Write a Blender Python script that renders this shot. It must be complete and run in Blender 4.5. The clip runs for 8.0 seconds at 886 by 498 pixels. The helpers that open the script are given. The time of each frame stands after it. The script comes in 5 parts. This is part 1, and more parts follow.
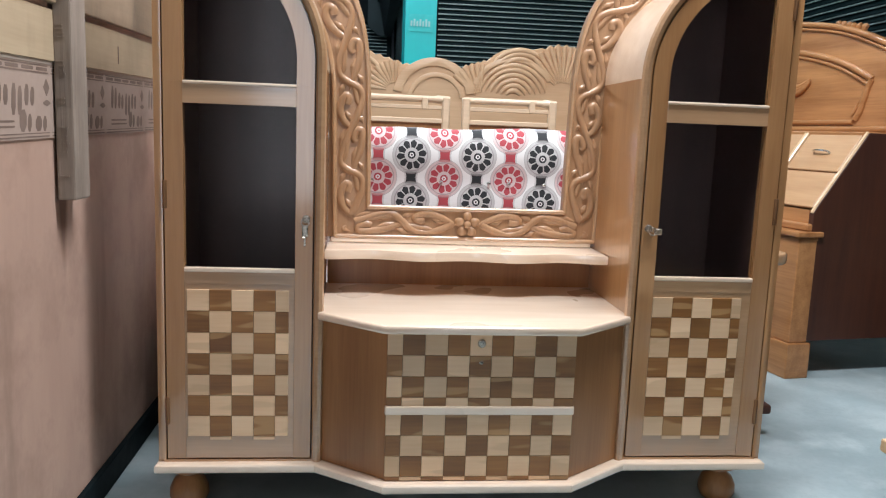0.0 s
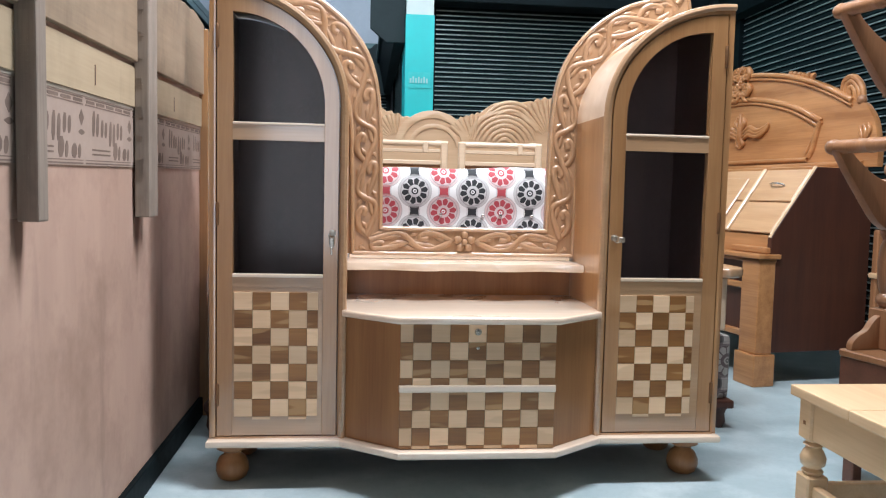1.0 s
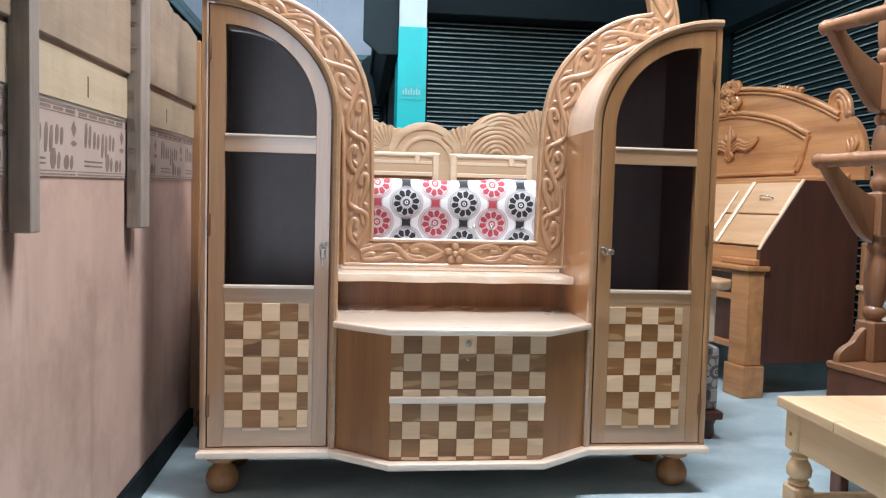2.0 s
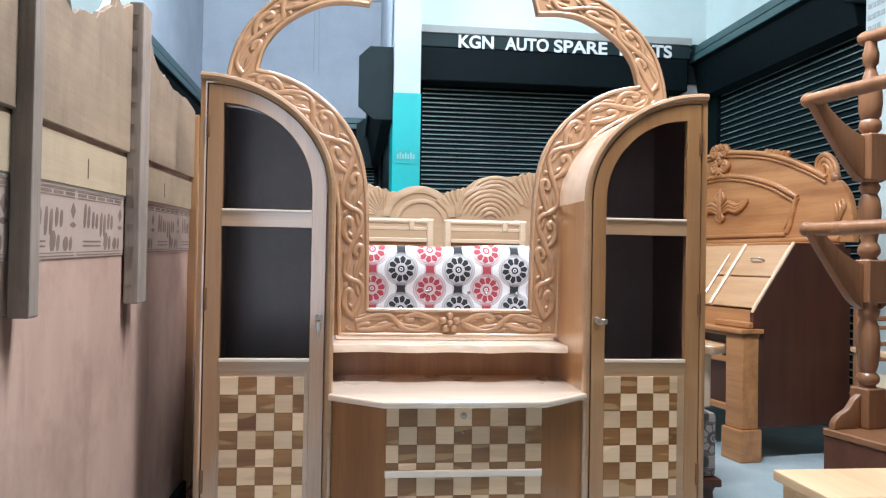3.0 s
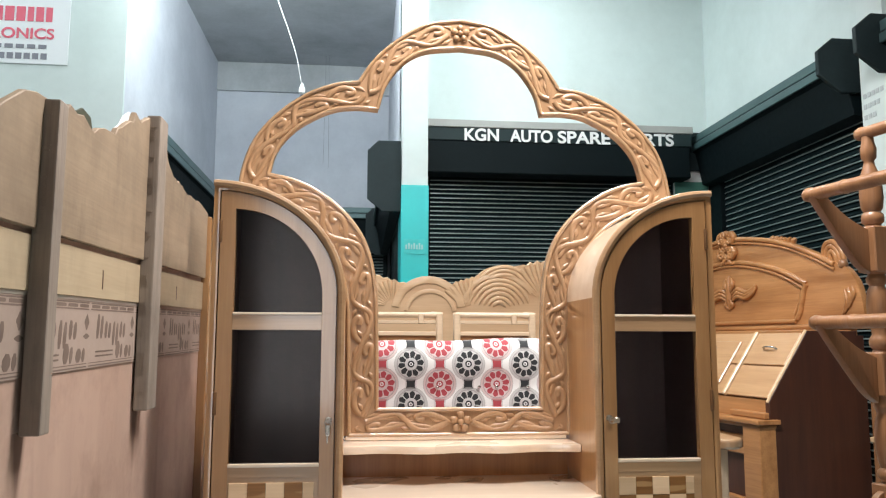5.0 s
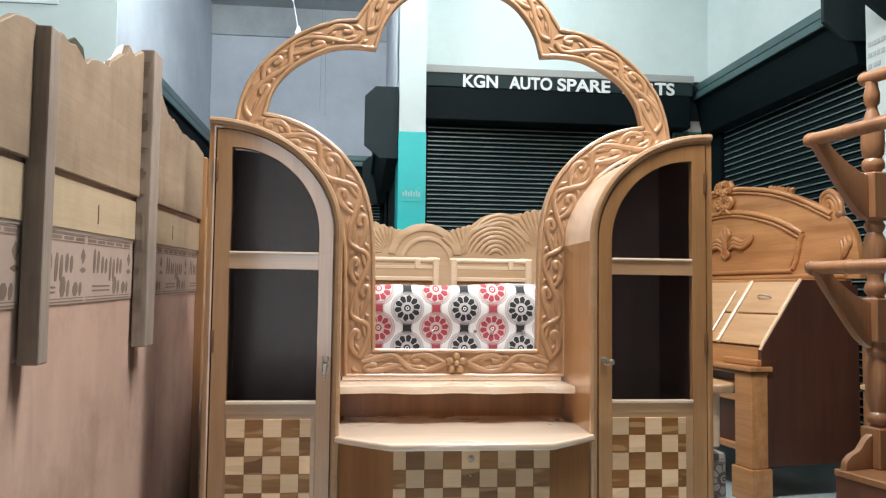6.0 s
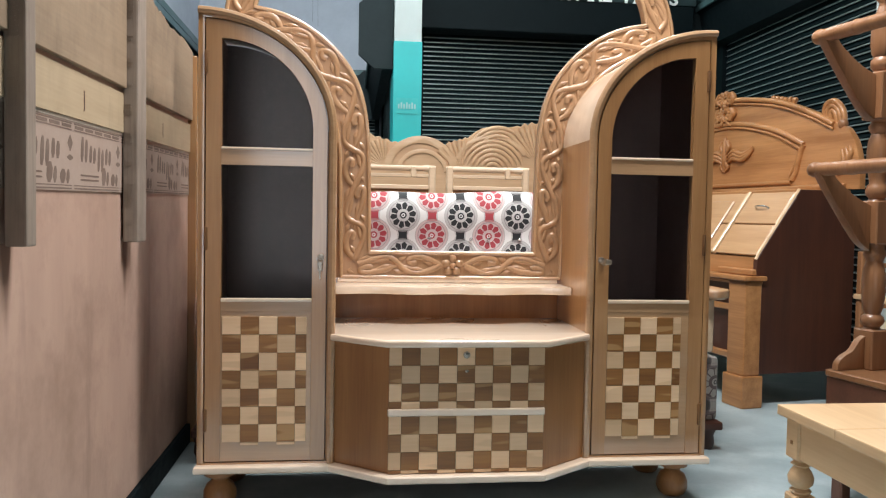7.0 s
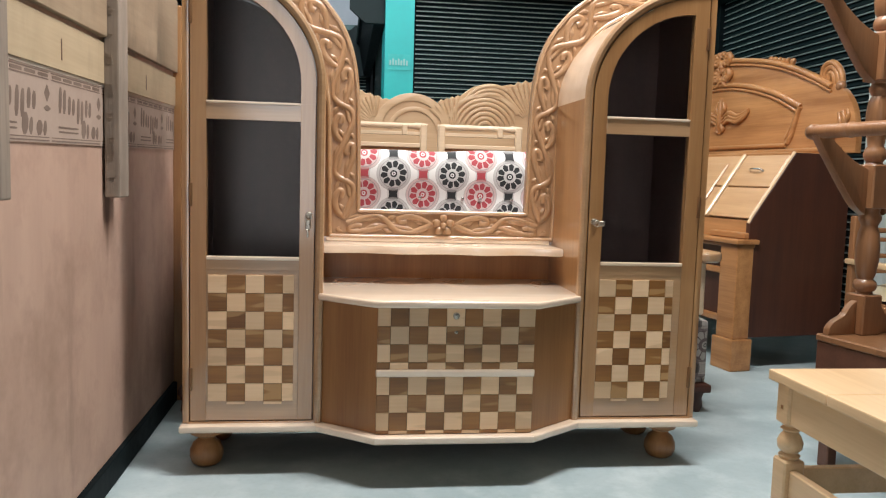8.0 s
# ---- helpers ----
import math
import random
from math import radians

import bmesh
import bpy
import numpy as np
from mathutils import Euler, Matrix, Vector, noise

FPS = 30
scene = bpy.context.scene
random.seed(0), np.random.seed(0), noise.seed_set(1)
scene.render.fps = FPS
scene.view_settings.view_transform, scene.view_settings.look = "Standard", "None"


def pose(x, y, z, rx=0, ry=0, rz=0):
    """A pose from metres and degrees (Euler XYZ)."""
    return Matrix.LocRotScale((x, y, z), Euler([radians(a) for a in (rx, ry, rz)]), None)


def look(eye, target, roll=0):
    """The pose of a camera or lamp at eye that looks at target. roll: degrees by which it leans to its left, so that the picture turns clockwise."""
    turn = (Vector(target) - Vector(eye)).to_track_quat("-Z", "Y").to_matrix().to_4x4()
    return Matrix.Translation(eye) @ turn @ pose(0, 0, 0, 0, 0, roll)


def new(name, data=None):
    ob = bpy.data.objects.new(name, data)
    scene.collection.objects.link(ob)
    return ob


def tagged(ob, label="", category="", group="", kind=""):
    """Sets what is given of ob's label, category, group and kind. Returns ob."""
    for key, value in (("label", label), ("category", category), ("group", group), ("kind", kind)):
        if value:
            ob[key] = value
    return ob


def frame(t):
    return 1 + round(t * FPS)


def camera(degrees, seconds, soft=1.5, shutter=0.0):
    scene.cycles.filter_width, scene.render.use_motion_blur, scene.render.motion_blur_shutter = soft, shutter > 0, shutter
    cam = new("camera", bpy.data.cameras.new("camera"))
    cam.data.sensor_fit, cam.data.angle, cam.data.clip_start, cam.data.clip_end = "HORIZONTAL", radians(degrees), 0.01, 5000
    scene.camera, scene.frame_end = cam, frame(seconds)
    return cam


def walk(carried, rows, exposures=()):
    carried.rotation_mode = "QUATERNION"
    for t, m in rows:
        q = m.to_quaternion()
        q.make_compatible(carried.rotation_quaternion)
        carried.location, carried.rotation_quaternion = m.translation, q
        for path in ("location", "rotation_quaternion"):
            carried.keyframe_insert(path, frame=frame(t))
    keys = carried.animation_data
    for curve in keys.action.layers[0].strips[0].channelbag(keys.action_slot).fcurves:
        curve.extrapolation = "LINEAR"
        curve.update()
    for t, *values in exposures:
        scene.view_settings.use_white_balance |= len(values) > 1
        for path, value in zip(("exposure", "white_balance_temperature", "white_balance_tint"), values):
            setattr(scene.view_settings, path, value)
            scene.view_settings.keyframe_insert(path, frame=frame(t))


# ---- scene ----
cam = camera(59.7, 8.0, soft=1.2)
PATH = [
    (0, (-0.297, -1.823, 0.947), (-0.093, 0.146, 0.655), 2.2),
    (0.5, (-0.347, -2.143, 0.871), (-0.137, -0.165, 0.662), 1.9),
    (1, (-0.346, -2.224, 0.862), (-0.139, -0.24, 0.717), 1.3),
    (2.5, (-0.34, -2.244, 0.876), (-0.108, -0.259, 0.791), 1.5),
    (3, (-0.341, -2.259, 0.913), (-0.107, -0.273, 0.94), 1.0),
    (3.5, (-0.344, -2.276, 0.948), (-0.105, -0.297, 1.114), 0.4),
    (4, (-0.34, -2.28, 0.963), (-0.107, -0.31, 1.213), -0.1),
    (5.5, (-0.343, -2.281, 0.96), (-0.143, -0.303, 1.177), 0.3),
    (6, (-0.344, -2.269, 0.931), (-0.126, -0.284, 1.048), 0.7),
    (6.5, (-0.343, -2.245, 0.889), (-0.114, -0.258, 0.89), 0.8),
    (7, (-0.344, -2.235, 0.858), (-0.11, -0.25, 0.778), 1.0),
    (7.5, (-0.343, -2.231, 0.844), (-0.108, -0.249, 0.71), 1.2),
    (8, (-0.338, -2.196, 0.855), (-0.079, -0.221, 0.672), 1.7),
]
walk(cam, [(t, look(eye, target, roll)) for t, eye, target, roll in PATH], [(0.0, -0.23, 5900, 10), (1.0, -0.03, 5750, 10), (3.0, 0.02, 5600, 10), (3.5, -0.04, 5650, 10), (4.1, -0.13, 6250, 10), (5.4, -0.13, 6350, 10), (6.0, -0.19, 6300, 10), (7.5, -0.23, 6250, 10), (8.0, -0.21, 6450, 10)])

# ---- light ----
world = bpy.data.worlds.new("world")
scene.world = world
world.use_nodes = True
world.node_tree.nodes["Background"].inputs["Color"].default_value = (0.75, 0.88, 1.0, 1)
world.node_tree.nodes["Background"].inputs["Strength"].default_value = 0.005


def area_light(name, eye, target, sx, sy, power, color):
    data = bpy.data.lights.new(name, "AREA")
    data.shape, data.size, data.size_y = "RECTANGLE", sx, sy
    data.energy, data.color = power, color
    ob = new(name, data)
    ob.matrix_world = look(eye, target)
    return ob


# shop front taken as open behind the camera; two rows of unseen tubes added
area_light("daylight", (-0.92, -6.95, 1.65), (-0.92, 0.0, 1.65), 1.15, 3.0, 31, (0.98, 0.98, 0.97))
WARM, COOL = (1.0, 0.965, 0.925), (0.90, 1.0, 0.99)
TUBES = [(0.35, -0.42, 3.3, 154, WARM), (-0.50, 1.05, 3.5, 54, WARM), (0.9, 2.45, 3.95, 42, COOL), (-3.2, 1.9, 3.9, 27, COOL), (-1.1, 3.1, 3.98, 78, COOL)]
# these added lamps are turned to brighten the back wall, poster wall and passage
AIM = {2: (1.3, 3.7, 1.6), 3: (-3.0, 3.4, 2.4), 4: (-1.1, 6.9, 1.9)}
for i, (tx, ty, tz, power, tint) in enumerate(TUBES):
    area_light("unseen_tube_lamp", (tx, ty, tz - 0.03), AIM.get(i, (tx, ty, 0)), 1.25, 0.30, power, tint)


# ---- materials ----
def nodes_of(name):
    m = bpy.data.materials.new(name)
    m.use_nodes = True
    t = m.node_tree
    return m, t, t.nodes["Principled BSDF"]


def node(t, kind, links=(), **props):
    n = t.nodes.new(kind)
    for k, v in props.items():
        if k == "operation":
            n.operation = v
        elif k == "data_type":
            n.data_type = v
        elif k == "blend_type":
            n.blend_type = v
        elif k == "wave_type":
            n.wave_type = v
        elif k == "bands_direction":
            n.bands_direction = v
        elif k == "feature":
            n.feature = v
    for key, v in (links.items() if links else ()):
        if isinstance(v, bpy.types.NodeSocket):
            t.links.new(v, n.inputs[key])
        else:
            n.inputs[key].default_value = v
    return n


def mth(t, op, a, b=0.0, c=0.0):
    return node(t, "ShaderNodeMath", {0: a, 1: b, 2: c}, operation=op).outputs[0]


def mixc(t, fac, a, b, mode="MIX"):
    n = t.nodes.new("ShaderNodeMix")
    n.data_type, n.blend_type = "RGBA", mode
    for i, v in ((0, fac), (6, a), (7, b)):
        if isinstance(v, bpy.types.NodeSocket):
            t.links.new(v, n.inputs[i])
        else:
            n.inputs[i].default_value = v if i == 0 else (*v, 1)
    return n.outputs[2]


def coords(t, scale=(1, 1, 1), piece=False):
    tc = t.nodes.new("ShaderNodeTexCoord")
    mp = node(t, "ShaderNodeMapping", {"Vector": tc.outputs["Object"], "Scale": scale})
    if piece:
        oi = t.nodes.new("ShaderNodeObjectInfo")
        off = mth(t, "MULTIPLY", oi.outputs["Random"], 37.0)
        t.links.new(off, mp.inputs["Location"])
    return mp.outputs[0]


def noise_of(t, vec, scale, detail=4.0, rough=0.55):
    return node(t, "ShaderNodeTexNoise", {"Vector": vec, "Scale": scale, "Detail": detail, "Roughness": rough}).outputs[0]


def ramp(t, fac, lo, hi):
    return node(t, "ShaderNodeMapRange", {0: fac, 1: lo, 2: hi, 3: 0.0, 4: 1.0}).outputs[0]


def wood(name, light, dark, axis="z", rough=0.34, piece=False, figure=1.0, coat=0.25, bump=0.06, stain=0.0, sap=None):
    """Sawn and varnished wood: long streaks along one axis, fine pores, broad patches."""
    m, t, b = nodes_of(name)
    sc = {"x": (0.7, 9, 9), "y": (9, 0.7, 9), "z": (9, 9, 0.7)}[axis]
    fine = {"x": (6, 160, 160), "y": (160, 6, 160), "z": (160, 160, 6)}[axis]
    streak = noise_of(t, coords(t, sc, piece), 1.6, 6.0, 0.6)
    pores = noise_of(t, coords(t, fine, piece), 1.0, 2.0, 0.5)
    patch = noise_of(t, coords(t, (1, 1, 1), piece), 2.3, 3.0, 0.6)
    f = mth(t, "ADD", mth(t, "MULTIPLY", ramp(t, streak, 0.32, 0.7), 0.62 * figure), mth(t, "MULTIPLY", ramp(t, pores, 0.35, 0.75), 0.22))
    f = mth(t, "ADD", f, mth(t, "MULTIPLY", ramp(t, patch, 0.35, 0.7), 0.26))
    col = mixc(t, f, light, dark)
    if stain:
        blot = noise_of(t, coords(t, (1.6, 1.6, 1.0)), 2.4, 5.0, 0.68)
        spot = noise_of(t, coords(t, (1, 1, 0.35)), 11.0, 4.0, 0.6)
        g = mth(t, "ADD", mth(t, "MULTIPLY", ramp(t, blot, 0.45, 0.72), 0.8), mth(t, "MULTIPLY", ramp(t, spot, 0.58, 0.75), 0.45))
        col = mixc(t, mth(t, "MULTIPLY", g, stain), col, tuple(c * 0.45 for c in dark))
    if sap:
        # sapwood runs through some pieces with a clear edge
        edge_n = noise_of(t, coords(t, (5, 5, 30) if axis == "x" else (30, 30, 5), piece), 1.0, 1.0, 0.4)
        col = mixc(t, mth(t, "MULTIPLY", ramp(t, edge_n, 0.60, 0.64), 0.6), col, sap)
    if piece:
        oi = t.nodes.new("ShaderNodeObjectInfo")
        v = mth(t, "MULTIPLY_ADD", oi.outputs["Random"], 0.36, 0.84)
        hsv = node(t, "ShaderNodeHueSaturation", {"Color": col, "Value": v})
        col = hsv.outputs[0]
    t.links.new(col, b.inputs["Base Color"])
    t.links.new(mth(t, "MULTIPLY_ADD", patch, 0.25, rough - 0.1), b.inputs["Roughness"])
    b.inputs["Coat Weight"].default_value = coat
    b.inputs["Coat Roughness"].default_value = 0.13
    b.inputs["Coat IOR"].default_value = 2.0 if coat > 0.9 else 1.5
    bp = node(t, "ShaderNodeBump", {"Height": mth(t, "ADD", pores, streak), "Strength": bump, "Distance": 0.004})
    t.links.new(bp.outputs[0], b.inputs["Normal"])
    return m


def plain(name, color, rough=0.5, metal=0.0, vary=0.15, scale=6.0, bump=0.05, dirt=None, spec=0.5):
    """A painted, plastered or metal surface with blotches at two scales."""
    m, t, b = nodes_of(name)
    big = noise_of(t, coords(t), scale * 0.25, 4.0, 0.65)
    small = noise_of(t, coords(t), scale * 6, 3.0, 0.6)
    f = mth(t, "ADD", mth(t, "MULTIPLY", ramp(t, big, 0.35, 0.72), 0.7), mth(t, "MULTIPLY", small, 0.3))
    d = dirt if dirt else tuple(c * (1 - vary) for c in color)
    t.links.new(mixc(t, f, color, d), b.inputs["Base Color"])
    t.links.new(mth(t, "MULTIPLY_ADD", small, 0.2, rough - 0.1), b.inputs["Roughness"])
    b.inputs["Metallic"].default_value = metal
    b.inputs["Specular IOR Level"].default_value = spec
    if bump:
        bp = node(t, "ShaderNodeBump", {"Height": small, "Strength": bump, "Distance": 0.004})
        t.links.new(bp.outputs[0], b.inputs["Normal"])
    return m


TEAK_L, TEAK_D = (0.47, 0.250, 0.100), (0.28, 0.130, 0.044)
M_FRAME = wood("teak_upright", TEAK_L, TEAK_D, "z", coat=0.95)
M_FRAME_X = wood("teak_rail", (0.52, 0.318, 0.168), (0.34, 0.188, 0.088), "x", coat=0.95)
# varnished wood with the overhead light's brightness raised into its colour
M_TOP_LIT = wood("teak_top_lit", (0.90, 0.75, 0.60), (0.72, 0.55, 0.40), "x", rough=0.28, coat=1.0)
M_CARVE = wood("teak_carved", (0.46, 0.272, 0.146), (0.28, 0.150, 0.070), "z", rough=0.36, coat=0.35)
M_DRAWERSIDE = wood("teak_brown", (0.38, 0.180, 0.063), (0.205, 0.086, 0.027), "z", rough=0.4)
M_TILE_L = wood("tile_pale", (0.84, 0.61, 0.39), (0.66, 0.43, 0.24), "x", piece=True, coat=0.15, sap=(0.60, 0.40, 0.23))
M_TILE_D = wood("tile_dark", (0.34, 0.160, 0.045), (0.13, 0.048, 0.012), "x", piece=True, coat=0.15, sap=(0.50, 0.30, 0.13))
# wood darkened in its colour for the shade within the cabinet
M_DARKIN = wood("cabinet_inside_shade", (0.070, 0.038, 0.032), (0.040, 0.021, 0.018), "z", rough=0.55, coat=0)
M_BEDFACE = wood("bed_face", (0.57, 0.280, 0.108), (0.30, 0.122, 0.038), "y", figure=1.35)
M_BEDLID = wood("bed_lid", (0.62, 0.375, 0.195), (0.43, 0.235, 0.105), "y", figure=1.0)
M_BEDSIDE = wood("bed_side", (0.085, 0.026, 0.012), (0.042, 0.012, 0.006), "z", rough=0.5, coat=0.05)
M_ALNA = wood("rack_wood", (0.35, 0.170, 0.078), (0.18, 0.080, 0.034), "z", rough=0.33)
M_ALNA_D = wood("rack_board", (0.15, 0.062, 0.035), (0.08, 0.031, 0.018), "x", rough=0.45)
M_STOOL = wood("stool_wood", (0.78, 0.56, 0.335), (0.56, 0.36, 0.19), "y", rough=0.32)
M_RAW = wood("raw_batten", (0.40, 0.325, 0.262), (0.20, 0.152, 0.118), "z", rough=0.75, coat=0, bump=0.2, stain=0.6)
M_BOARD = wood("raw_board", (0.365, 0.265, 0.172), (0.225, 0.155, 0.10), "y", rough=0.7, coat=0, figure=0.7, stain=0.62)
M_HEAD = wood("headboard_wood", (0.76, 0.51, 0.31), (0.56, 0.335, 0.185), "x", figure=0.8)
M_SOFAWOOD = wood("sofa_wood", (0.74, 0.58, 0.41), (0.56, 0.41, 0.27), "x", coat=0.2)
M_CHROME = plain("steel", (0.75, 0.74, 0.72), 0.22, 1.0, 0.1, 20, 0)
M_LOCK = plain("lock_steel", (0.50, 0.46, 0.40), 0.28, 1.0, 0.2, 40, 0)
M_BRASS = plain("hinge_metal", (0.25, 0.13, 0.06), 0.4, 0.6, 0.2, 30, 0)
M_WALL = plain("wall_paint", (0.72, 0.80, 0.79), 0.75, 0, 0.12, 3.0, 0.12, dirt=(0.55, 0.62, 0.60))
M_WALL_GREY = plain("wall_lilac", (0.66, 0.68, 0.74), 0.8, 0, 0.2, 5.0, 0.12, dirt=(0.46, 0.48, 0.54))
M_CEIL = plain("ceiling_plaster", (0.55, 0.57, 0.59), 0.85, 0, 0.45, 5.0, 0.1)
# for walls out of view, kept dark so they bounce and reflect little
M_DIM = plain("dim_unseen_wall", (0.10, 0.095, 0.09), 0.8, 0, 0.2, 3.0, 0.1)
M_TURQ = plain("turquoise_paint", (0.02, 0.66, 0.66), 0.45, 0, 0.2, 5.0, 0.05, dirt=(0.04, 0.52, 0.53))
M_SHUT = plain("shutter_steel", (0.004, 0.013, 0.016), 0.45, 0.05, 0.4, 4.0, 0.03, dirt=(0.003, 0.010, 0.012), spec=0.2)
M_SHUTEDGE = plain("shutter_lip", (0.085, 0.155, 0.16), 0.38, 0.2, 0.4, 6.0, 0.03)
# pale colour carries the highlight along each slat's lip
M_LIP_LIT = plain("slat_lip_lit", (0.44, 0.50, 0.50), 0.35, 0.3, 0.5, 5.0, 0.03, dirt=(0.16, 0.22, 0.225))
M_PLATE = plain("hood_end_steel", (0.022, 0.036, 0.040), 0.55, 0.0, 0.5, 6.0, 0.04, spec=0.2)
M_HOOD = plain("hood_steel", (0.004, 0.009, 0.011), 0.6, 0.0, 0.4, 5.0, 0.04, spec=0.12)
M_SIGN = plain("sign_board", (0.022, 0.038, 0.040), 0.5, 0, 0.3, 5.0, 0.02, spec=0.2)
M_SIGNTOP = plain("sign_edge", (0.42, 0.42, 0.40), 0.6, 0, 0.2, 8.0, 0.02)
M_WHITE = plain("white_letters", (0.85, 0.85, 0.84), 0.5, 0, 0.05, 8.0, 0)
M_POSTER = plain("poster_paper", (0.80, 0.82, 0.84), 0.55, 0, 0.06, 6.0, 0)
M_RED = plain("red_ink", (0.70, 0.08, 0.14), 0.5, 0, 0.1, 8.0, 0)
M_INK = plain("grey_ink", (0.22, 0.22, 0.26), 0.6, 0, 0.1, 8.0, 0)
M_STAMP = plain("stamp_ink", (0.12, 0.078, 0.060), 0.75, 0, 0.5, 26.0, 0, dirt=(0.26, 0.185, 0.145))
M_CORD = plain("white_cord", (0.72, 0.72, 0.70), 0.5, 0, 0.1, 8.0, 0)


def plywood():
    m, t, b = nodes_of("ply_sheet")
    v = coords(t)
    grain = noise_of(t, coords(t, (5, 5, 1.1)), 1.4, 5.0, 0.6)
    blot = noise_of(t, v, 3.4, 5.0, 0.68)
    sep = node(t, "ShaderNodeSeparateXYZ", {0: v})
    runs = noise_of(t, coords(t, (7, 7, 1.1)), 1.3, 4.0, 0.6)
    c = mixc(t, ramp(t, grain, 0.35, 0.7), (0.525, 0.350, 0.270), (0.44, 0.29, 0.22))
    c = mixc(t, mth(t, "MULTIPLY", ramp(t, blot, 0.45, 0.72), 0.80), c, (0.30, 0.185, 0.135))
    c = mixc(t, mth(t, "MULTIPLY", ramp(t, runs, 0.60, 0.78), 0.5), c, (0.22, 0.135, 0.10))
    # brown drips that ran down from the foot of each batten
    wob = mth(t, "MULTIPLY_ADD", blot, 0.02, -0.01)
    for y0, top in ((-0.796, 0.80), (-0.077, 0.785)):
        off = mth(t, "ABSOLUTE", mth(t, "ADD", mth(t, "SUBTRACT", sep.outputs[1], y0), wob))
        half = mth(t, "MULTIPLY_ADD", mth(t, "SUBTRACT", sep.outputs[2], top), 0.15, 0.030)
        mask = mth(t, "MULTIPLY", ramp(t, mth(t, "SUBTRACT", half, off), -0.006, 0.012), mth(t, "LESS_THAN", sep.outputs[2], top))
        fade = ramp(t, sep.outputs[2], top - 0.20, top - 0.06)
        c = mixc(t, mth(t, "MULTIPLY", mth(t, "MULTIPLY", mask, fade), 0.85), c, (0.13, 0.062, 0.038))
    t.links.new(c, b.inputs["Base Color"])
    b.inputs["Roughness"].default_value = 0.62
    bp = node(t, "ShaderNodeBump", {"Height": grain, "Strength": 0.06, "Distance": 0.004})
    t.links.new(bp.outputs[0], b.inputs["Normal"])
    return m


def concrete():
    m, t, b = nodes_of("floor_cement")
    v = coords(t)
    a = noise_of(t, v, 1.1, 6.0, 0.65)
    c2 = noise_of(t, v, 5.5, 5.0, 0.6)
    g = noise_of(t, v, 60.0, 3.0, 0.6)
    c = mixc(t, ramp(t, a, 0.35, 0.7), (0.43, 0.51, 0.53), (0.27, 0.35, 0.37))
    c = mixc(t, mth(t, "MULTIPLY", ramp(t, c2, 0.48, 0.7), 0.6), c, (0.55, 0.62, 0.63))
    c = mixc(t, mth(t, "MULTIPLY", ramp(t, g, 0.5, 0.8), 0.25), c, (0.25, 0.30, 0.31))
    t.links.new(c, b.inputs["Base Color"])
    t.links.new(mth(t, "MULTIPLY_ADD", c2, 0.3, 0.32), b.inputs["Roughness"])
    bp = node(t, "ShaderNodeBump", {"Height": mth(t, "ADD", g, c2), "Strength": 0.12, "Distance": 0.004})
    t.links.new(bp.outputs[0], b.inputs["Normal"])
    return m


def glass(name="clear_glass", rough=0.03, ior=1.45, tint=0.80):
    m, t, b = nodes_of(name)
    smear = noise_of(t, coords(t), 5.0, 3.0, 0.6)
    b.inputs["Base Color"].default_value = (tint, tint, tint, 1)
    t.links.new(mth(t, "MULTIPLY_ADD", smear, rough * 0.5, rough * 0.75), b.inputs["Roughness"])
    b.inputs["Transmission Weight"].default_value = 1.0
    b.inputs["IOR"].default_value = ior
    return m


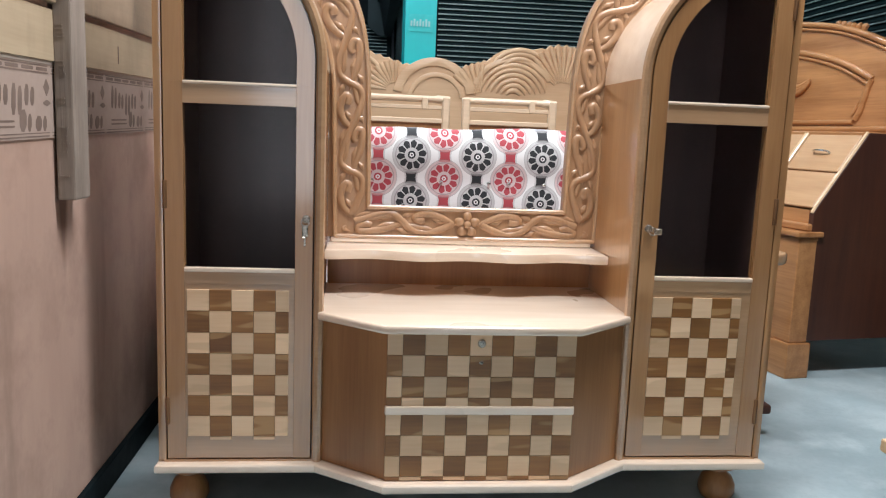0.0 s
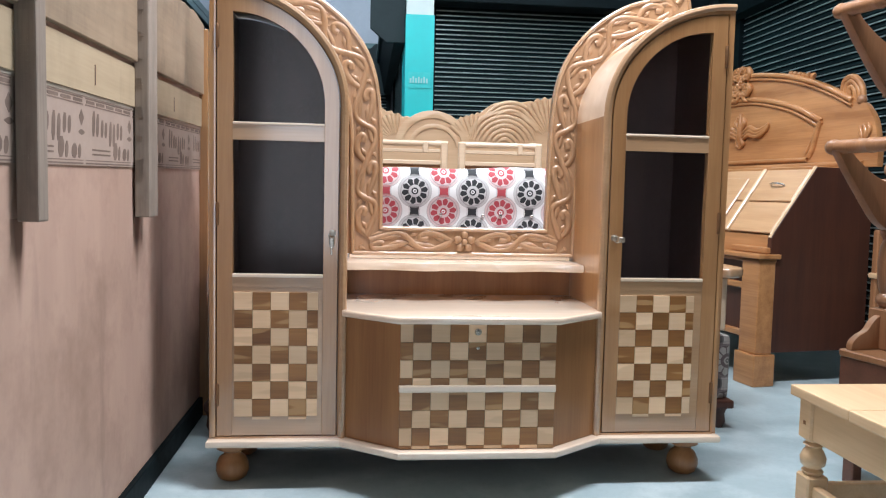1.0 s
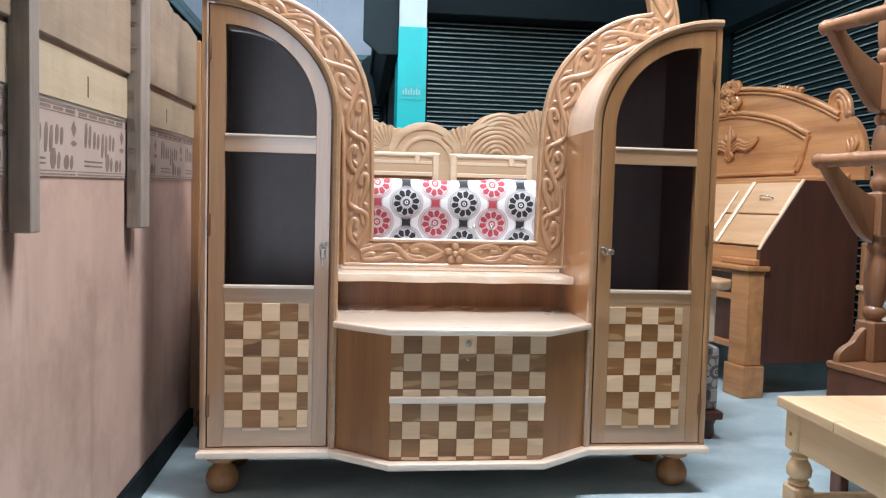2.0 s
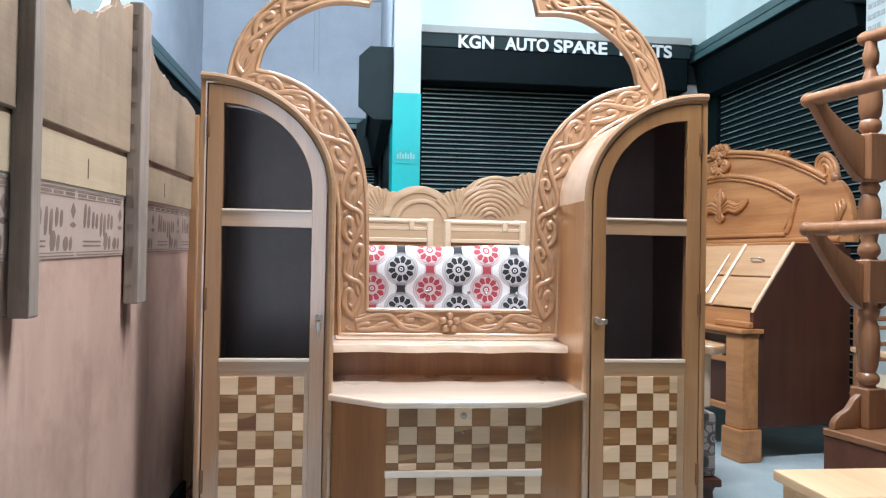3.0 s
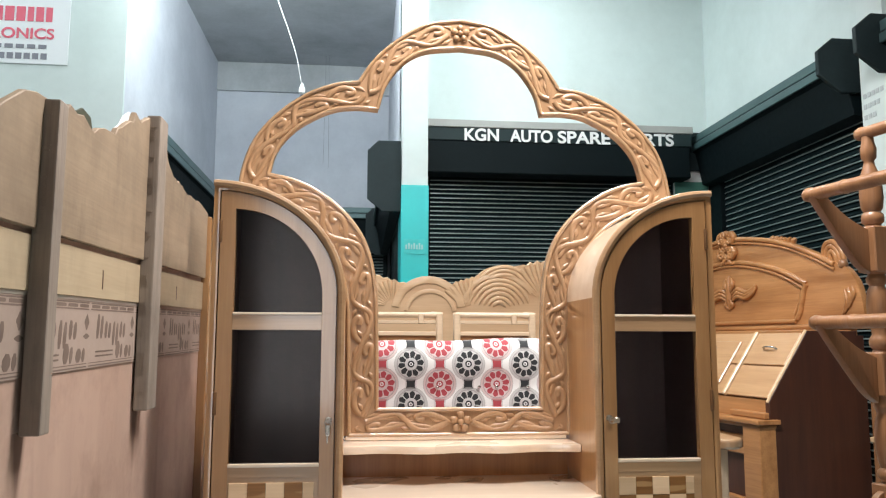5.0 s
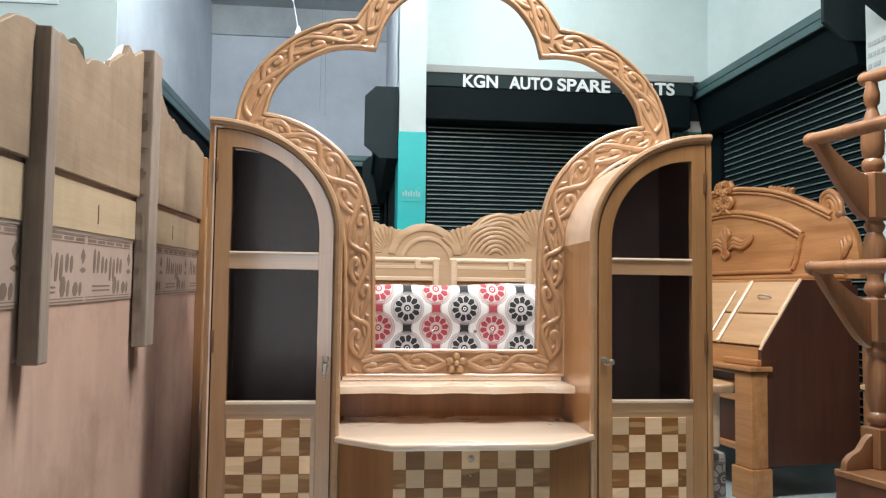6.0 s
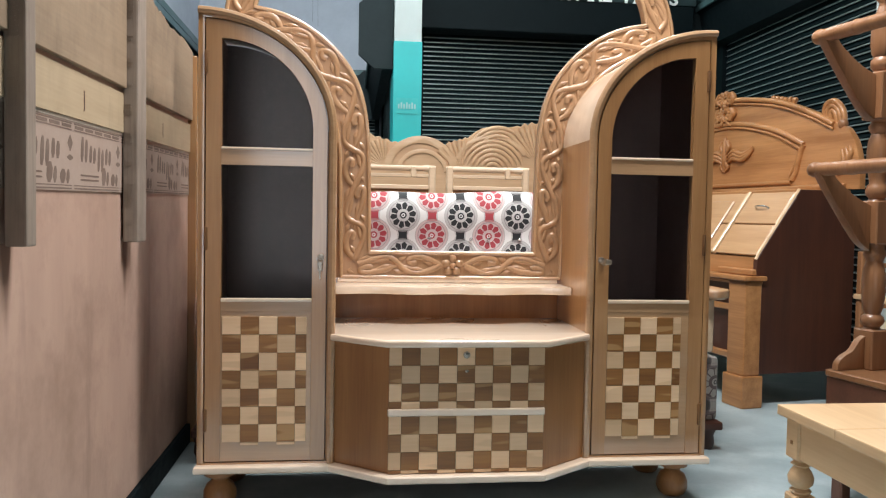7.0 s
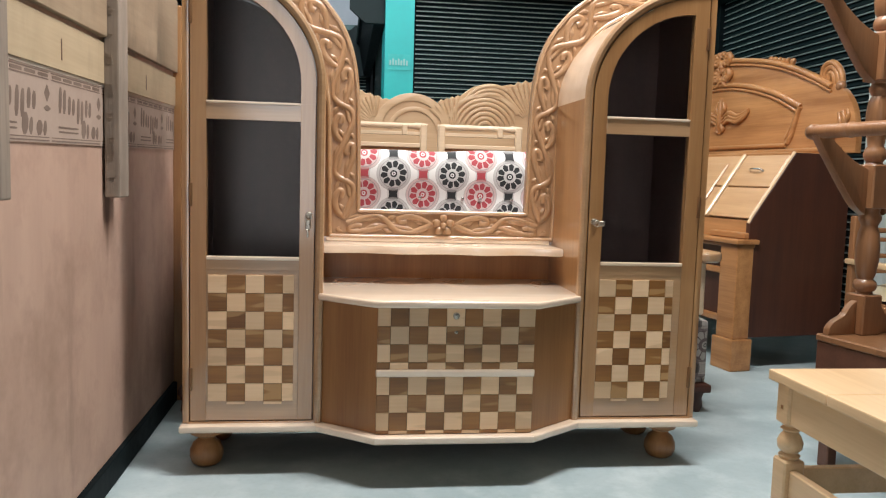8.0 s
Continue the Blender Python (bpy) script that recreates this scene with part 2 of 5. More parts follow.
def medallion_cloth(dark=False):
    """White upholstery with a printed lattice of black and red medallions and small squares, or its dark companion cloth."""
    m, t, b = nodes_of("dark_medallion_cloth" if dark else "medallion_cloth")
    v = coords(t)
    s = node(t, "ShaderNodeSeparateXYZ", {0: v})
    PX, PZ = 0.2455, 0.168

    def cell(off_x, off_z):
        x = mth(t, "ADD", s.outputs[0], off_x)
        z = mth(t, "ADD", s.outputs[2], off_z)
        dx = mth(t, "SUBTRACT", x, mth(t, "MULTIPLY", mth(t, "ROUND", mth(t, "DIVIDE", x, PX)), PX))
        dz = mth(t, "SUBTRACT", z, mth(t, "MULTIPLY", mth(t, "ROUND", mth(t, "DIVIDE", z, PZ)), PZ))
        return dx, dz

    def between(r, lo, hi):
        return mth(t, "MULTIPLY", mth(t, "GREATER_THAN", r, lo), mth(t, "LESS_THAN", r, hi))

    def medallion(off_x, off_z, ink, col):
        dx, dz = cell(off_x, off_z)
        r = mth(t, "SQRT", mth(t, "ADD", mth(t, "MULTIPLY", dx, dx), mth(t, "MULTIPLY", dz, dz)))
        ang = mth(t, "ARCTAN2", dz, dx)
        petal = mth(t, "GREATER_THAN", mth(t, "SINE", mth(t, "MULTIPLY", ang, 10.0)), -0.84)
        edge = mth(t, "ADD", 0.0510, mth(t, "MULTIPLY", mth(t, "SINE", mth(t, "MULTIPLY", ang, 10.0)), 0.004))
        ring = mth(t, "MULTIPLY", mth(t, "MULTIPLY", mth(t, "GREATER_THAN", r, 0.0265), mth(t, "LESS_THAN", r, edge)), petal)
        hub = mth(t, "ADD", between(r, 0.008, 0.0145), mth(t, "LESS_THAN", r, 0.004))
        halo = mth(t, "ADD", between(r, 0.057, 0.0605), between(r, 0.069, 0.0715))
        fill = between(r, 0.0145, 0.069)
        col = mixc(t, mth(t, "MULTIPLY", fill, 0.10 if dark else 0.62), col, (0.58, 0.36, 0.35) if ink[0] > 0.1 else (0.42, 0.41, 0.40))
        col = mixc(t, mth(t, "MULTIPLY", halo, 0.5), col, (0.20, 0.16, 0.16))
        return mixc(t, mth(t, "MINIMUM", mth(t, "ADD", ring, hub), 1.0), col, ink)

    def square(off_x, off_z, ink, col):
        dx, dz = cell(off_x, off_z)
        ax, az = mth(t, "ABSOLUTE", dx), mth(t, "ABSOLUTE", dz)
        pinch = mth(t, "ADD", 0.0175, mth(t, "MULTIPLY", mth(t, "MULTIPLY", az, az), 9.0))
        on = mth(t, "MULTIPLY", mth(t, "LESS_THAN", ax, pinch), mth(t, "LESS_THAN", az, 0.0225))
        rim = mth(t, "MULTIPLY", mth(t, "LESS_THAN", ax, mth(t, "ADD", pinch, 0.006)), mth(t, "LESS_THAN", az, 0.030))
        col = mixc(t, mth(t, "MULTIPLY", rim, 0.1 if dark else 0.4), col, (0.35, 0.33, 0.32))
        return mixc(t, on, col, ink)

    weave = noise_of(t, coords(t, (300, 300, 300)), 1.0, 2.0, 0.5)
    col = mixc(t, mth(t, "MULTIPLY", weave, 0.3), (0.90, 0.89, 0.87), (0.74, 0.73, 0.71))
    black, red = (0.020, 0.022, 0.024), (0.45, 0.060, 0.075)
    if dark:
        col = mixc(t, mth(t, "MULTIPLY", weave, 0.3), (0.045, 0.035, 0.030), (0.025, 0.020, 0.018))
        black = red = (0.30, 0.27, 0.24)
    col = square(-0.114, -0.785, black, col)
    col = square(-0.237, -0.869, red, col)
    col = medallion(-0.114, -0.869, black, col)
    col = medallion(-0.237, -0.785, red, col)
    t.links.new(col, b.inputs["Base Color"])
    b.inputs["Roughness"].default_value = 0.75
    b.inputs["Sheen Weight"].default_value = 0.2
    bp = node(t, "ShaderNodeBump", {"Height": weave, "Strength": 0.1, "Distance": 0.002})
    t.links.new(bp.outputs[0], b.inputs["Normal"])
    return m


M_PLY, M_FLOOR, M_GLASS, M_CLOTH = plywood(), concrete(), glass(), medallion_cloth()
M_PANE = glass("door_pane", 0.10, 1.165, 0.97)
M_ARMCLOTH = medallion_cloth(dark=True)


# ---- building helpers ----
def part(name, bm, material, parent=None, label=""):
    """Links a bmesh as one mesh object, under parent if there is one."""
    me = bpy.data.meshes.new(name)
    bmesh.ops.recalc_face_normals(bm, faces=bm.faces[:])
    bm.to_mesh(me)
    bm.free()
    me.materials.append(material)
    ob = new(name, me)
    ob.parent = parent
    if label:
        tagged(ob, label)
    return ob


def thing(name, m, label, category, group="", kind=""):
    ob = new(name)
    ob.empty_display_size = 0.1
    ob.matrix_world = m
    return tagged(ob, label, category, group, kind)


def smooth(ob, angle=40):
    for p in ob.data.polygons:
        p.use_smooth = True
    ob.data.set_sharp_from_angle(angle=radians(angle))
    return ob


def join(bm, other):
    me = bpy.data.meshes.new("tmp")
    other.to_mesh(me)
    other.free()
    bm.from_mesh(me)
    bpy.data.meshes.remove(me)
    return bm


def box(x0, y0, z0, x1, y1, z1, bevel=0.0, seg=1):
    bm = bmesh.new()
    bmesh.ops.create_cube(bm, size=1.0)
    for v in bm.verts:
        v.co = Vector((x0 if v.co.x < 0 else x1, y0 if v.co.y < 0 else y1, z0 if v.co.z < 0 else z1))
    if bevel:
        bmesh.ops.bevel(bm, geom=bm.edges[:], offset=bevel, segments=seg, affect="EDGES", profile=0.6)
    return bm


def plate(outline, d0, d1, axis="y", bevel=0.0, seg=1):
    """A flat outline (two coordinates a point) given thickness from d0 to d1 along axis."""
    bm = bmesh.new()
    put3 = {"y": lambda a, b, d: (a, d, b), "x": lambda a, b, d: (d, a, b), "z": lambda a, b, d: (a, b, d)}[axis]
    front = [bm.verts.new(put3(a, b, d0)) for a, b in outline]
    back = [bm.verts.new(put3(a, b, d1)) for a, b in outline]
    n = len(outline)
    fa = bm.faces.new(front)
    fb = bm.faces.new(back[::-1])
    for i in range(n):
        bm.faces.new((front[i], back[i], back[(i + 1) % n], front[(i + 1) % n]))
    bmesh.ops.recalc_face_normals(bm, faces=bm.faces[:])
    if bevel:
        edges = list(fa.edges) + list(fb.edges)
        bmesh.ops.bevel(bm, geom=edges, offset=bevel, segments=seg, affect="EDGES", profile=0.6)
    return bm


def lathe(profile, n=24, cx=0.0, cy=0.0, cz=0.0):
    """A turned piece: rows of (radius, height) round the upright axis."""
    bm = bmesh.new()
    rings = []
    for r, z in profile:
        rings.append([bm.verts.new((cx + r * math.cos(2 * math.pi * i / n), cy + r * math.sin(2 * math.pi * i / n), cz + z)) for i in range(n)])
    for a, b in zip(rings, rings[1:]):
        for i in range(n):
            bm.faces.new((a[i], a[(i + 1) % n], b[(i + 1) % n], b[i]))
    bm.faces.new(rings[0][::-1])
    bm.faces.new(rings[-1])
    return bm


def spline(points, n=8):
    """Catmull-Rom through points, n steps a stretch."""
    pts = [Vector(p) for p in points]
    ext = [2 * pts[0] - pts[1]] + pts + [2 * pts[-1] - pts[-2]]
    out = []
    for i in range(1, len(ext) - 2):
        p0, p1, p2, p3 = ext[i - 1:i + 3]
        for k in range(n):
            u = k / n
            out.append(0.5 * ((2 * p1) + (p2 - p0) * u + (2 * p0 - 5 * p1 + 4 * p2 - p3) * u * u + (3 * p1 - p0 - 3 * p2 + p3) * u ** 3))
    out.append(pts[-1])
    return out


def resample(pts, n):
    acc = [0.0]
    for a, b in zip(pts, pts[1:]):
        acc.append(acc[-1] + (b - a).length)
    out, j = [], 0
    for k in range(n):
        s = acc[-1] * k / (n - 1)
        while j < len(pts) - 2 and acc[j + 1] < s:
            j += 1
        f = (s - acc[j]) / max(1e-9, acc[j + 1] - acc[j])
        out.append(pts[j].lerp(pts[j + 1], min(1, max(0, f))))
    return out


def sweep(bm, pts, radii, normal=(0, -1, 0), n=8, flat=1.0, closed_ends=True):
    """A rounded bar along pts, its height along normal scaled by flat."""
    nor = Vector(normal).normalized()
    rings = []
    for i, p in enumerate(pts):
        tan = (pts[min(i + 1, len(pts) - 1)] - pts[max(i - 1, 0)])
        tan = tan.normalized() if tan.length > 1e-9 else Vector((1, 0, 0))
        side = tan.cross(nor)
        side = side.normalized() if side.length > 1e-6 else Vector((1, 0, 0))
        up = side.cross(tan).normalized()
        r = radii[i] if isinstance(radii, (list, tuple)) else radii
        rings.append([bm.verts.new(p + side * (r * math.cos(2 * math.pi * k / n)) + up * (r * flat * math.sin(2 * math.pi * k / n))) for k in range(n)])
    for a, b in zip(rings, rings[1:]):
        for k in range(n):
            bm.faces.new((a[k], a[(k + 1) % n], b[(k + 1) % n], b[k]))
    if closed_ends:
        bm.faces.new(rings[0][::-1])
        bm.faces.new(rings[-1])
    return bm


def bead(bm, c, rx, ry, rz, turn=0.0, n=10):
    """A low rounded boss, rx wide, rz high, ry proud, turned in the x-z plane."""
    tmp = bmesh.new()
    bmesh.ops.create_uvsphere(tmp, u_segments=n, v_segments=6, radius=1.0)
    m = Matrix.Translation(c) @ Matrix.Rotation(turn, 4, "Y") @ Matrix.Diagonal((rx, ry, rz, 1))
    bmesh.ops.transform(tmp, matrix=m, verts=tmp.verts)
    return join(bm, tmp)


# ---- the hall ----
def structure(name, bm, material, label, category):
    return tagged(part(name, bm, material), label, category, kind="structure")


structure("floor", box(-6, -7.2, -0.15, 3.2, 8.2, 0.0), M_FLOOR, "pale grey-green trowelled cement floor, worn and stained", "floor")
structure("ceiling", box(-6, -7.2, 4.3, 3.2, 8.2, 4.45), M_CEIL, "grey plastered ceiling high over the hall", "ceiling")
bw = box(-0.05, 3.78, 2.62, 2.72, 3.98, 4.3)
join(bw, box(2.22, 3.78, 0.0, 2.72, 3.98, 2.62))
pb = part("peeled_patch", plate([(2.225, 2.29), (2.225, 2.42), (2.27, 2.45), (2.31, 2.42), (2.36, 2.46), (2.43, 2.47), (2.505, 2.44), (2.505, 2.29)], 3.772, 3.779, "y", 0.002), M_WHITE, None)
tagged(pb, "pale patch of peeling plaster beside the shutter", "wall patch", kind="structure")
gd = tagged(part("green_dado", box(2.222, 3.770, 0.0, 2.508, 3.779, 2.29), plain("green_paint", (0.10, 0.30, 0.24), 0.6, 0, 0.3, 5.0)), "dull green painted strip of wall", "wall", kind="structure")
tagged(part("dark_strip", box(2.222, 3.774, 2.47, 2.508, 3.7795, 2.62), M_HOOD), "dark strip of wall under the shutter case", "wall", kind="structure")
tagged(part("corner_strip", box(2.511, 3.556, 0.0, 2.5295, 3.765, 2.5), M_HOOD), "dark strip over the wall's end in the corner of the hall", "wall", kind="structure")
structure("wall_back", bw, M_WALL, "pale mint painted wall above the dark roller shutter", "wall")
rw = box(2.52, 1.61, 2.5, 2.72, 3.78, 4.3)
join(rw, box(2.52, -2.2, 2.5, 2.72, 1.40, 4.3))
join(rw, box(2.52, 3.6, 0.0, 2.72, 3.78, 2.5))
join(rw, box(2.40, 1.40, 0.0, 2.72, 1.61, 4.3))
structure("wall_right", rw, M_WALL, "pale mint painted wall with a white pier between shutters", "wall")
structure("wall_left_front", box(-6.0, 3.4, 0.0, -2.10, 3.43, 4.3), M_WALL, "pale mint painted wall carrying a shop poster", "wall")
structure("wall_passage_left", box(-2.30, 3.43, 0.0, -2.10, 7.0, 4.3), M_WALL_GREY, "shaded grey-blue wall of the passage", "wall")
structure("wall_passage_end", box(-2.10, 6.9, 0.0, 0.2, 7.1, 3.95), M_WALL_GREY, "lilac-grey end wall of the passage", "wall")
structure("beam_passage", box(-2.10, 6.86, 3.95, 0.2, 7.1, 4.3), M_CEIL, "grey concrete beam over the passage", "beam")
structure("wall_passage_right", box(-0.05, 3.98, 2.45, 0.15, 6.9, 4.3), M_WALL_GREY, "shaded grey wall over the passage shutters", "wall")
# closing walls added out of view; their darkness holds down fill light
structure("wall_left", box(-6.2, -7.0, 0.0, -6.0, 3.6, 4.3), M_DIM, "unseen side wall of the hall, darkened to cut bounced light", "wall")
structure("wall_right_front", box(2.52, -7.0, 0.0, 2.72, -2.2, 4.3), M_DIM, "unseen side wall near the shop entrance, darkened to cut bounced light", "wall")
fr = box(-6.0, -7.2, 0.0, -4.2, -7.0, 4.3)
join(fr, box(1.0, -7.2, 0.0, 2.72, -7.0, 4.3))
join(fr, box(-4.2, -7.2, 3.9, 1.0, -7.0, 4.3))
structure("wall_front", fr, M_DIM, "unseen front wall with a wide open shop entrance, darkened to cut bounced light", "wall")

pil = box(-0.05, 3.55, 2.163, 0.15, 3.98, 4.3)
pl = structure("pillar", pil, M_WALL, "square pillar, white above and turquoise below", "pillar")
part("turquoise_dado", box(-0.055, 3.54, 0.0, 0.155, 3.98, 2.163), M_TURQ, pl, "glossy turquoise paint on the lower pillar")
bm = bmesh.new()
for i in range(7):
    join(bm, box(-0.02 + i * 0.02, 3.533, 1.665, -0.007 + i * 0.02, 3.54, 1.70 + 0.012 * (i % 2)))
part("lettering_bars", bm, plain("faded_letters", (0.38, 0.72, 0.72), 0.6, 0, 0.2, 20), pl, "faded white stencil marks")
part("pale_band", box(-0.03, 3.536, 1.63, 0.13, 3.54, 1.745), plain("faded_band", (0.07, 0.66, 0.66), 0.6, 0, 0.3, 20), pl, "faded pale patch")


def roller_shutter(label, length, height, m, pitch=0.036):
    """A shutter curtain of pressed slats, each with a rolled lip, hung in guides; length along local x."""
    th = thing("roller_shutter", m, label, "shutter", group="roller shutters")
    bmg = box(-0.05, -0.03, 0.0, 0.0, 0.05, height)
    part("guide_rail", bmg, M_HOOD, th)
    part("guide_rail", box(length, -0.03, 0.0, length + 0.05, 0.05, height), M_HOOD, th)
    prof = [(y, z * pitch / 0.052) for y, z in ((0.0, 0.0), (-0.008, 0.005), (-0.011, 0.014), (-0.005, 0.024), (0.003, 0.038), (0.003, 0.047))]
    bs = bmesh.new()
    a = [bs.verts.new((0, y, z)) for y, z in prof]
    b = [bs.verts.new((length, y, z)) for y, z in prof]
    for i in range(len(prof) - 1):
        bs.faces.new((a[i], b[i], b[i + 1], a[i + 1]))
    back_a, back_b = bs.verts.new((0, 0.012, prof[-1][1])), bs.verts.new((length, 0.012, prof[-1][1]))
    back_c, back_d = bs.verts.new((0, 0.012, 0.0)), bs.verts.new((length, 0.012, 0.0))
    bs.faces.new((a[-1], b[-1], back_b, back_a))
    bs.faces.new((back_a, back_b, back_d, back_c))
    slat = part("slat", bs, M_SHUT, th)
    # rolled lip, coloured pale as a highlight against the dark slat
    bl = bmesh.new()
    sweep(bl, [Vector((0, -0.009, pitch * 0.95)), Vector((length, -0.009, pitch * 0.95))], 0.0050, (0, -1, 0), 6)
    lip = part("lip", bl, M_LIP_LIT, slat)
    n = int(height / pitch)
    for i in range(1, n):
        s = slat.copy()
        l = lip.copy()
        scene.collection.objects.link(s)
        scene.collection.objects.link(l)
        s.location = (0, 0, i * pitch)
        l.parent = s
    return th


roller_shutter("dark green-black steel roller shutter, closed, under a sign", 2.02, 2.45, pose(0.19, 3.84, 0))
roller_shutter("dark steel roller shutter, closed, behind the wooden headboard", 1.90, 2.45, pose(2.56, 3.56, 0, 0, 0, -90), 0.045)
roller_shutter("dark steel roller shutter, closed, beside the white pier", 3.4, 2.45, pose(2.60, 1.38, 0, 0, 0, -90))
roller_shutter("dark steel passage shutter, closed, in shade", 1.9, 2.5, pose(-2.0, 6.85, 0))
roller_shutter("dark steel shutter on the passage wall, closed", 2.6, 2.3, pose(-2.07, 3.9, 0, 0, 0, 90))
roller_shutter("dark steel shutter on the pillar side of the passage", 2.6, 2.3, pose(0.0, 6.6, 0, 0, 0, -90))


def shutter_hood(label, m, length, w=0.30, h=0.46, low=0.14):
    """The long case over a shutter, with an eight-sided end plate at each end; length along local y, wall at local x = 0."""
    th = thing("shutter_hood", m, label, "shutter hood", group="shutter hoods")
    sec = [(0, 0), (-0.08, 0.02), (-0.13, h * 0.60), (-0.155, h * 0.64), (-0.155, h * 0.86), (-0.13, h * 0.89), (0, h * 0.92)]
    part("case", plate(sec, 0.03, length - 0.03, "y", 0.004), M_HOOD, th)
    for z0, z1, out in ((0.64, 0.755, 0.168), (0.775, 0.905, 0.160)):
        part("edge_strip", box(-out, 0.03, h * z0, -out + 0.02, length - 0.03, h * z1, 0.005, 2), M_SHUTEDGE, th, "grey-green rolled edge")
    octo = [(0, low), (-w * 0.55, low), (-w, low + 0.10), (-w, h - 0.08), (-w * 0.68, h), (0, h)]
    part("end_plate", plate(octo, 0.0, 0.03, "y", 0.004), M_PLATE, th)
    part("end_plate", plate(octo, length - 0.03, length, "y", 0.004), M_PLATE, th)
    return th


shutter_hood("dark steel shutter case along the mint wall", pose(2.52, 1.71, 2.24), 2.05)
shutter_hood("dark steel shutter case beyond the white pier", pose(2.52, -1.9, 2.24), 3.3)
shutter_hood("dark steel shutter case beside the turquoise pillar", pose(-0.055, 3.62, 1.968), 3.1, 0.26, 0.56, 0.0)
shutter_hood("dark steel shutter case along the passage wall", pose(-2.10, 6.80, 2.16, 0, 0, 180), 2.85, 0.17, 0.54, 0.2)
shutter_hood("grey steel shutter case across the passage end", pose(-0.1, 6.88, 2.10, 0, 0, 90), 1.9, 0.22, 0.48, 0.2)

# sign over the back shutter
sg = thing("shop_sign", pose(0.125, 3.60, 2.373), "black shop sign with white capitals and a grey top edge", "sign")
part("board", box(0.0, 0.0, 0.17, 2.18, 0.16, 0.275, 0.004), M_SIGN, sg)
part("top_edge", box(-0.01, -0.01, 0.275, 2.19, 0.17, 0.335, 0.004), M_SIGNTOP, sg, "grey metal top edge")
# the case reaches down further to stand for its shadow on the slats
part("shutter_case", box(0.015, 0.004, -0.09, 2.165, 0.20, 0.17, 0.008), M_HOOD, sg, "black roller case under the board, lengthened for the shade below it")


def lettering(text, size, material, m, parent, name="lettering", bold=0.012, width=None, spread=1.0):
    cu = bpy.data.curves.new(name, "FONT")
    cu.body, cu.size, cu.extrude, cu.offset = text, size, 0.002, bold
    cu.space_character = spread
    ob = new("tmp_text", cu)
    dg = bpy.context.evaluated_depsgraph_get()
    me = bpy.data.meshes.new_from_object(ob.evaluated_get(dg))
    bpy.data.objects.remove(ob)
    xs = [v.co.x for v in me.vertices]
    if width:
        k = width / (max(xs) - min(xs))
        for v in me.vertices:
            v.co.x *= k
    me.materials.clear()
    me.materials.append(material)
    tx = new(name, me)
    tx.parent = parent
    tx.matrix_local = m
    return tx


for word, wx, ww in (("KGN", 0.31, 0.275), ("AUTO", 0.685, 0.345), ("SPARE", 1.065, 0.430), ("PARTS", 1.590, 0.430)):
    lettering(word, 0.135, M_WHITE, pose(wx, -0.004, 0.172, 90), sg, bold=0.0038, width=ww)

# poster on the left wall
ps = thing("wall_poster", pose(-3.45, 3.39, 2.96), "white shop poster with red and grey print", "poster")
part("sheet", box(0, 0, 0, 0.95, 0.008, 0.62, 0.002), M_POSTER, ps)
lettering("ELECTRONICS", 0.11, M_RED, pose(0.06, -0.004, 0.19, 90), ps, bold=0.002, width=0.78)
bm = bmesh.new()
random.seed(4)
x = 0.06
while x < 0.82:
    w = random.uniform(0.035, 0.07)
    join(bm, box(x, -0.004, 0.32, x + w, 0.0, 0.43))
    x += w + 0.016
part("print_bars", bm, M_RED, ps, "red printed bars")
for z, h, n in ((0.115, 0.03, 9), (0.035, 0.045, 12)):
    bm = bmesh.new()
    for i in range(n):
        join(bm, box(0.12 + i * 0.7 / n, -0.004, z, 0.12 + (i + 0.72) * 0.7 / n, 0.0, z + h))
    part("small_print", bm, M_INK, ps, "row of grey printed bars")
bm = bmesh.new()
for i in range(3):
    for j in range(5 - i):
        join(bm, box(2.396, 1.565 - j * 0.035, 2.30 - i * 0.06, 2.40, 1.59 - j * 0.035, 2.325 - i * 0.06))
tagged(part("wall_marks", bm, plain("faded_ink", (0.52, 0.57, 0.58), 0.7, 0, 0.2, 12, 0)), "faint grey painted marks on the white pier", "wall marks", kind="structure")

# bare bulb on a cord
bulb = thing("hanging_bulb_holder", pose(-0.83, 3.6, 2.87), "white cord with an unlit lamp holder hanging in the passage", "lamp")
bm = bmesh.new()
sweep(bm, spline([(0, 0, 0.06), (-0.06, 0, 0.35), (-0.2, 0, 0.75), (-0.44, 0, 1.43)], 6), 0.0026, (0, -1, 0), 6)
part("cord", bm, M_CORD, bulb)
smooth(part("holder", lathe([(0.012, 0.0), (0.024, 0.01), (0.026, 0.04), (0.018, 0.055), (0.012, 0.075), (0.006, 0.085)], 14), M_WHITE, bulb))
smooth(part("bulb", lathe([(0.006, -0.085), (0.02, -0.075), (0.026, -0.05), (0.016, -0.015), (0.012, 0.0)], 14), M_GLASS, bulb))
tagged(part("hanging_wires", sweep(sweep(bmesh.new(), [Vector((-0.80, 6.5, 4.3)), Vector((-0.81, 6.5, 3.0))], 0.0016), [Vector((-0.765, 6.5, 4.3)), Vector((-0.75, 6.5, 2.95))], 0.0016), M_INK), "two thin wires hanging in the passage", "wire")

# a fitting added out of view for each lamp
for tx, ty, tz, power, tint in TUBES:
    tl = thing("tube_light", pose(tx, ty, tz), "white tube light fitting, unseen, added at its lamp", "ceiling light", group="tube lights")
    part("housing", box(-0.64, -0.03, 0.0, 0.64, 0.03, 0.05, 0.006), M_WHITE, tl)
    part("stem", box(-0.01, -0.01, 0.05, 0.01, 0.01, 4.3 - tz), M_WHITE, tl)


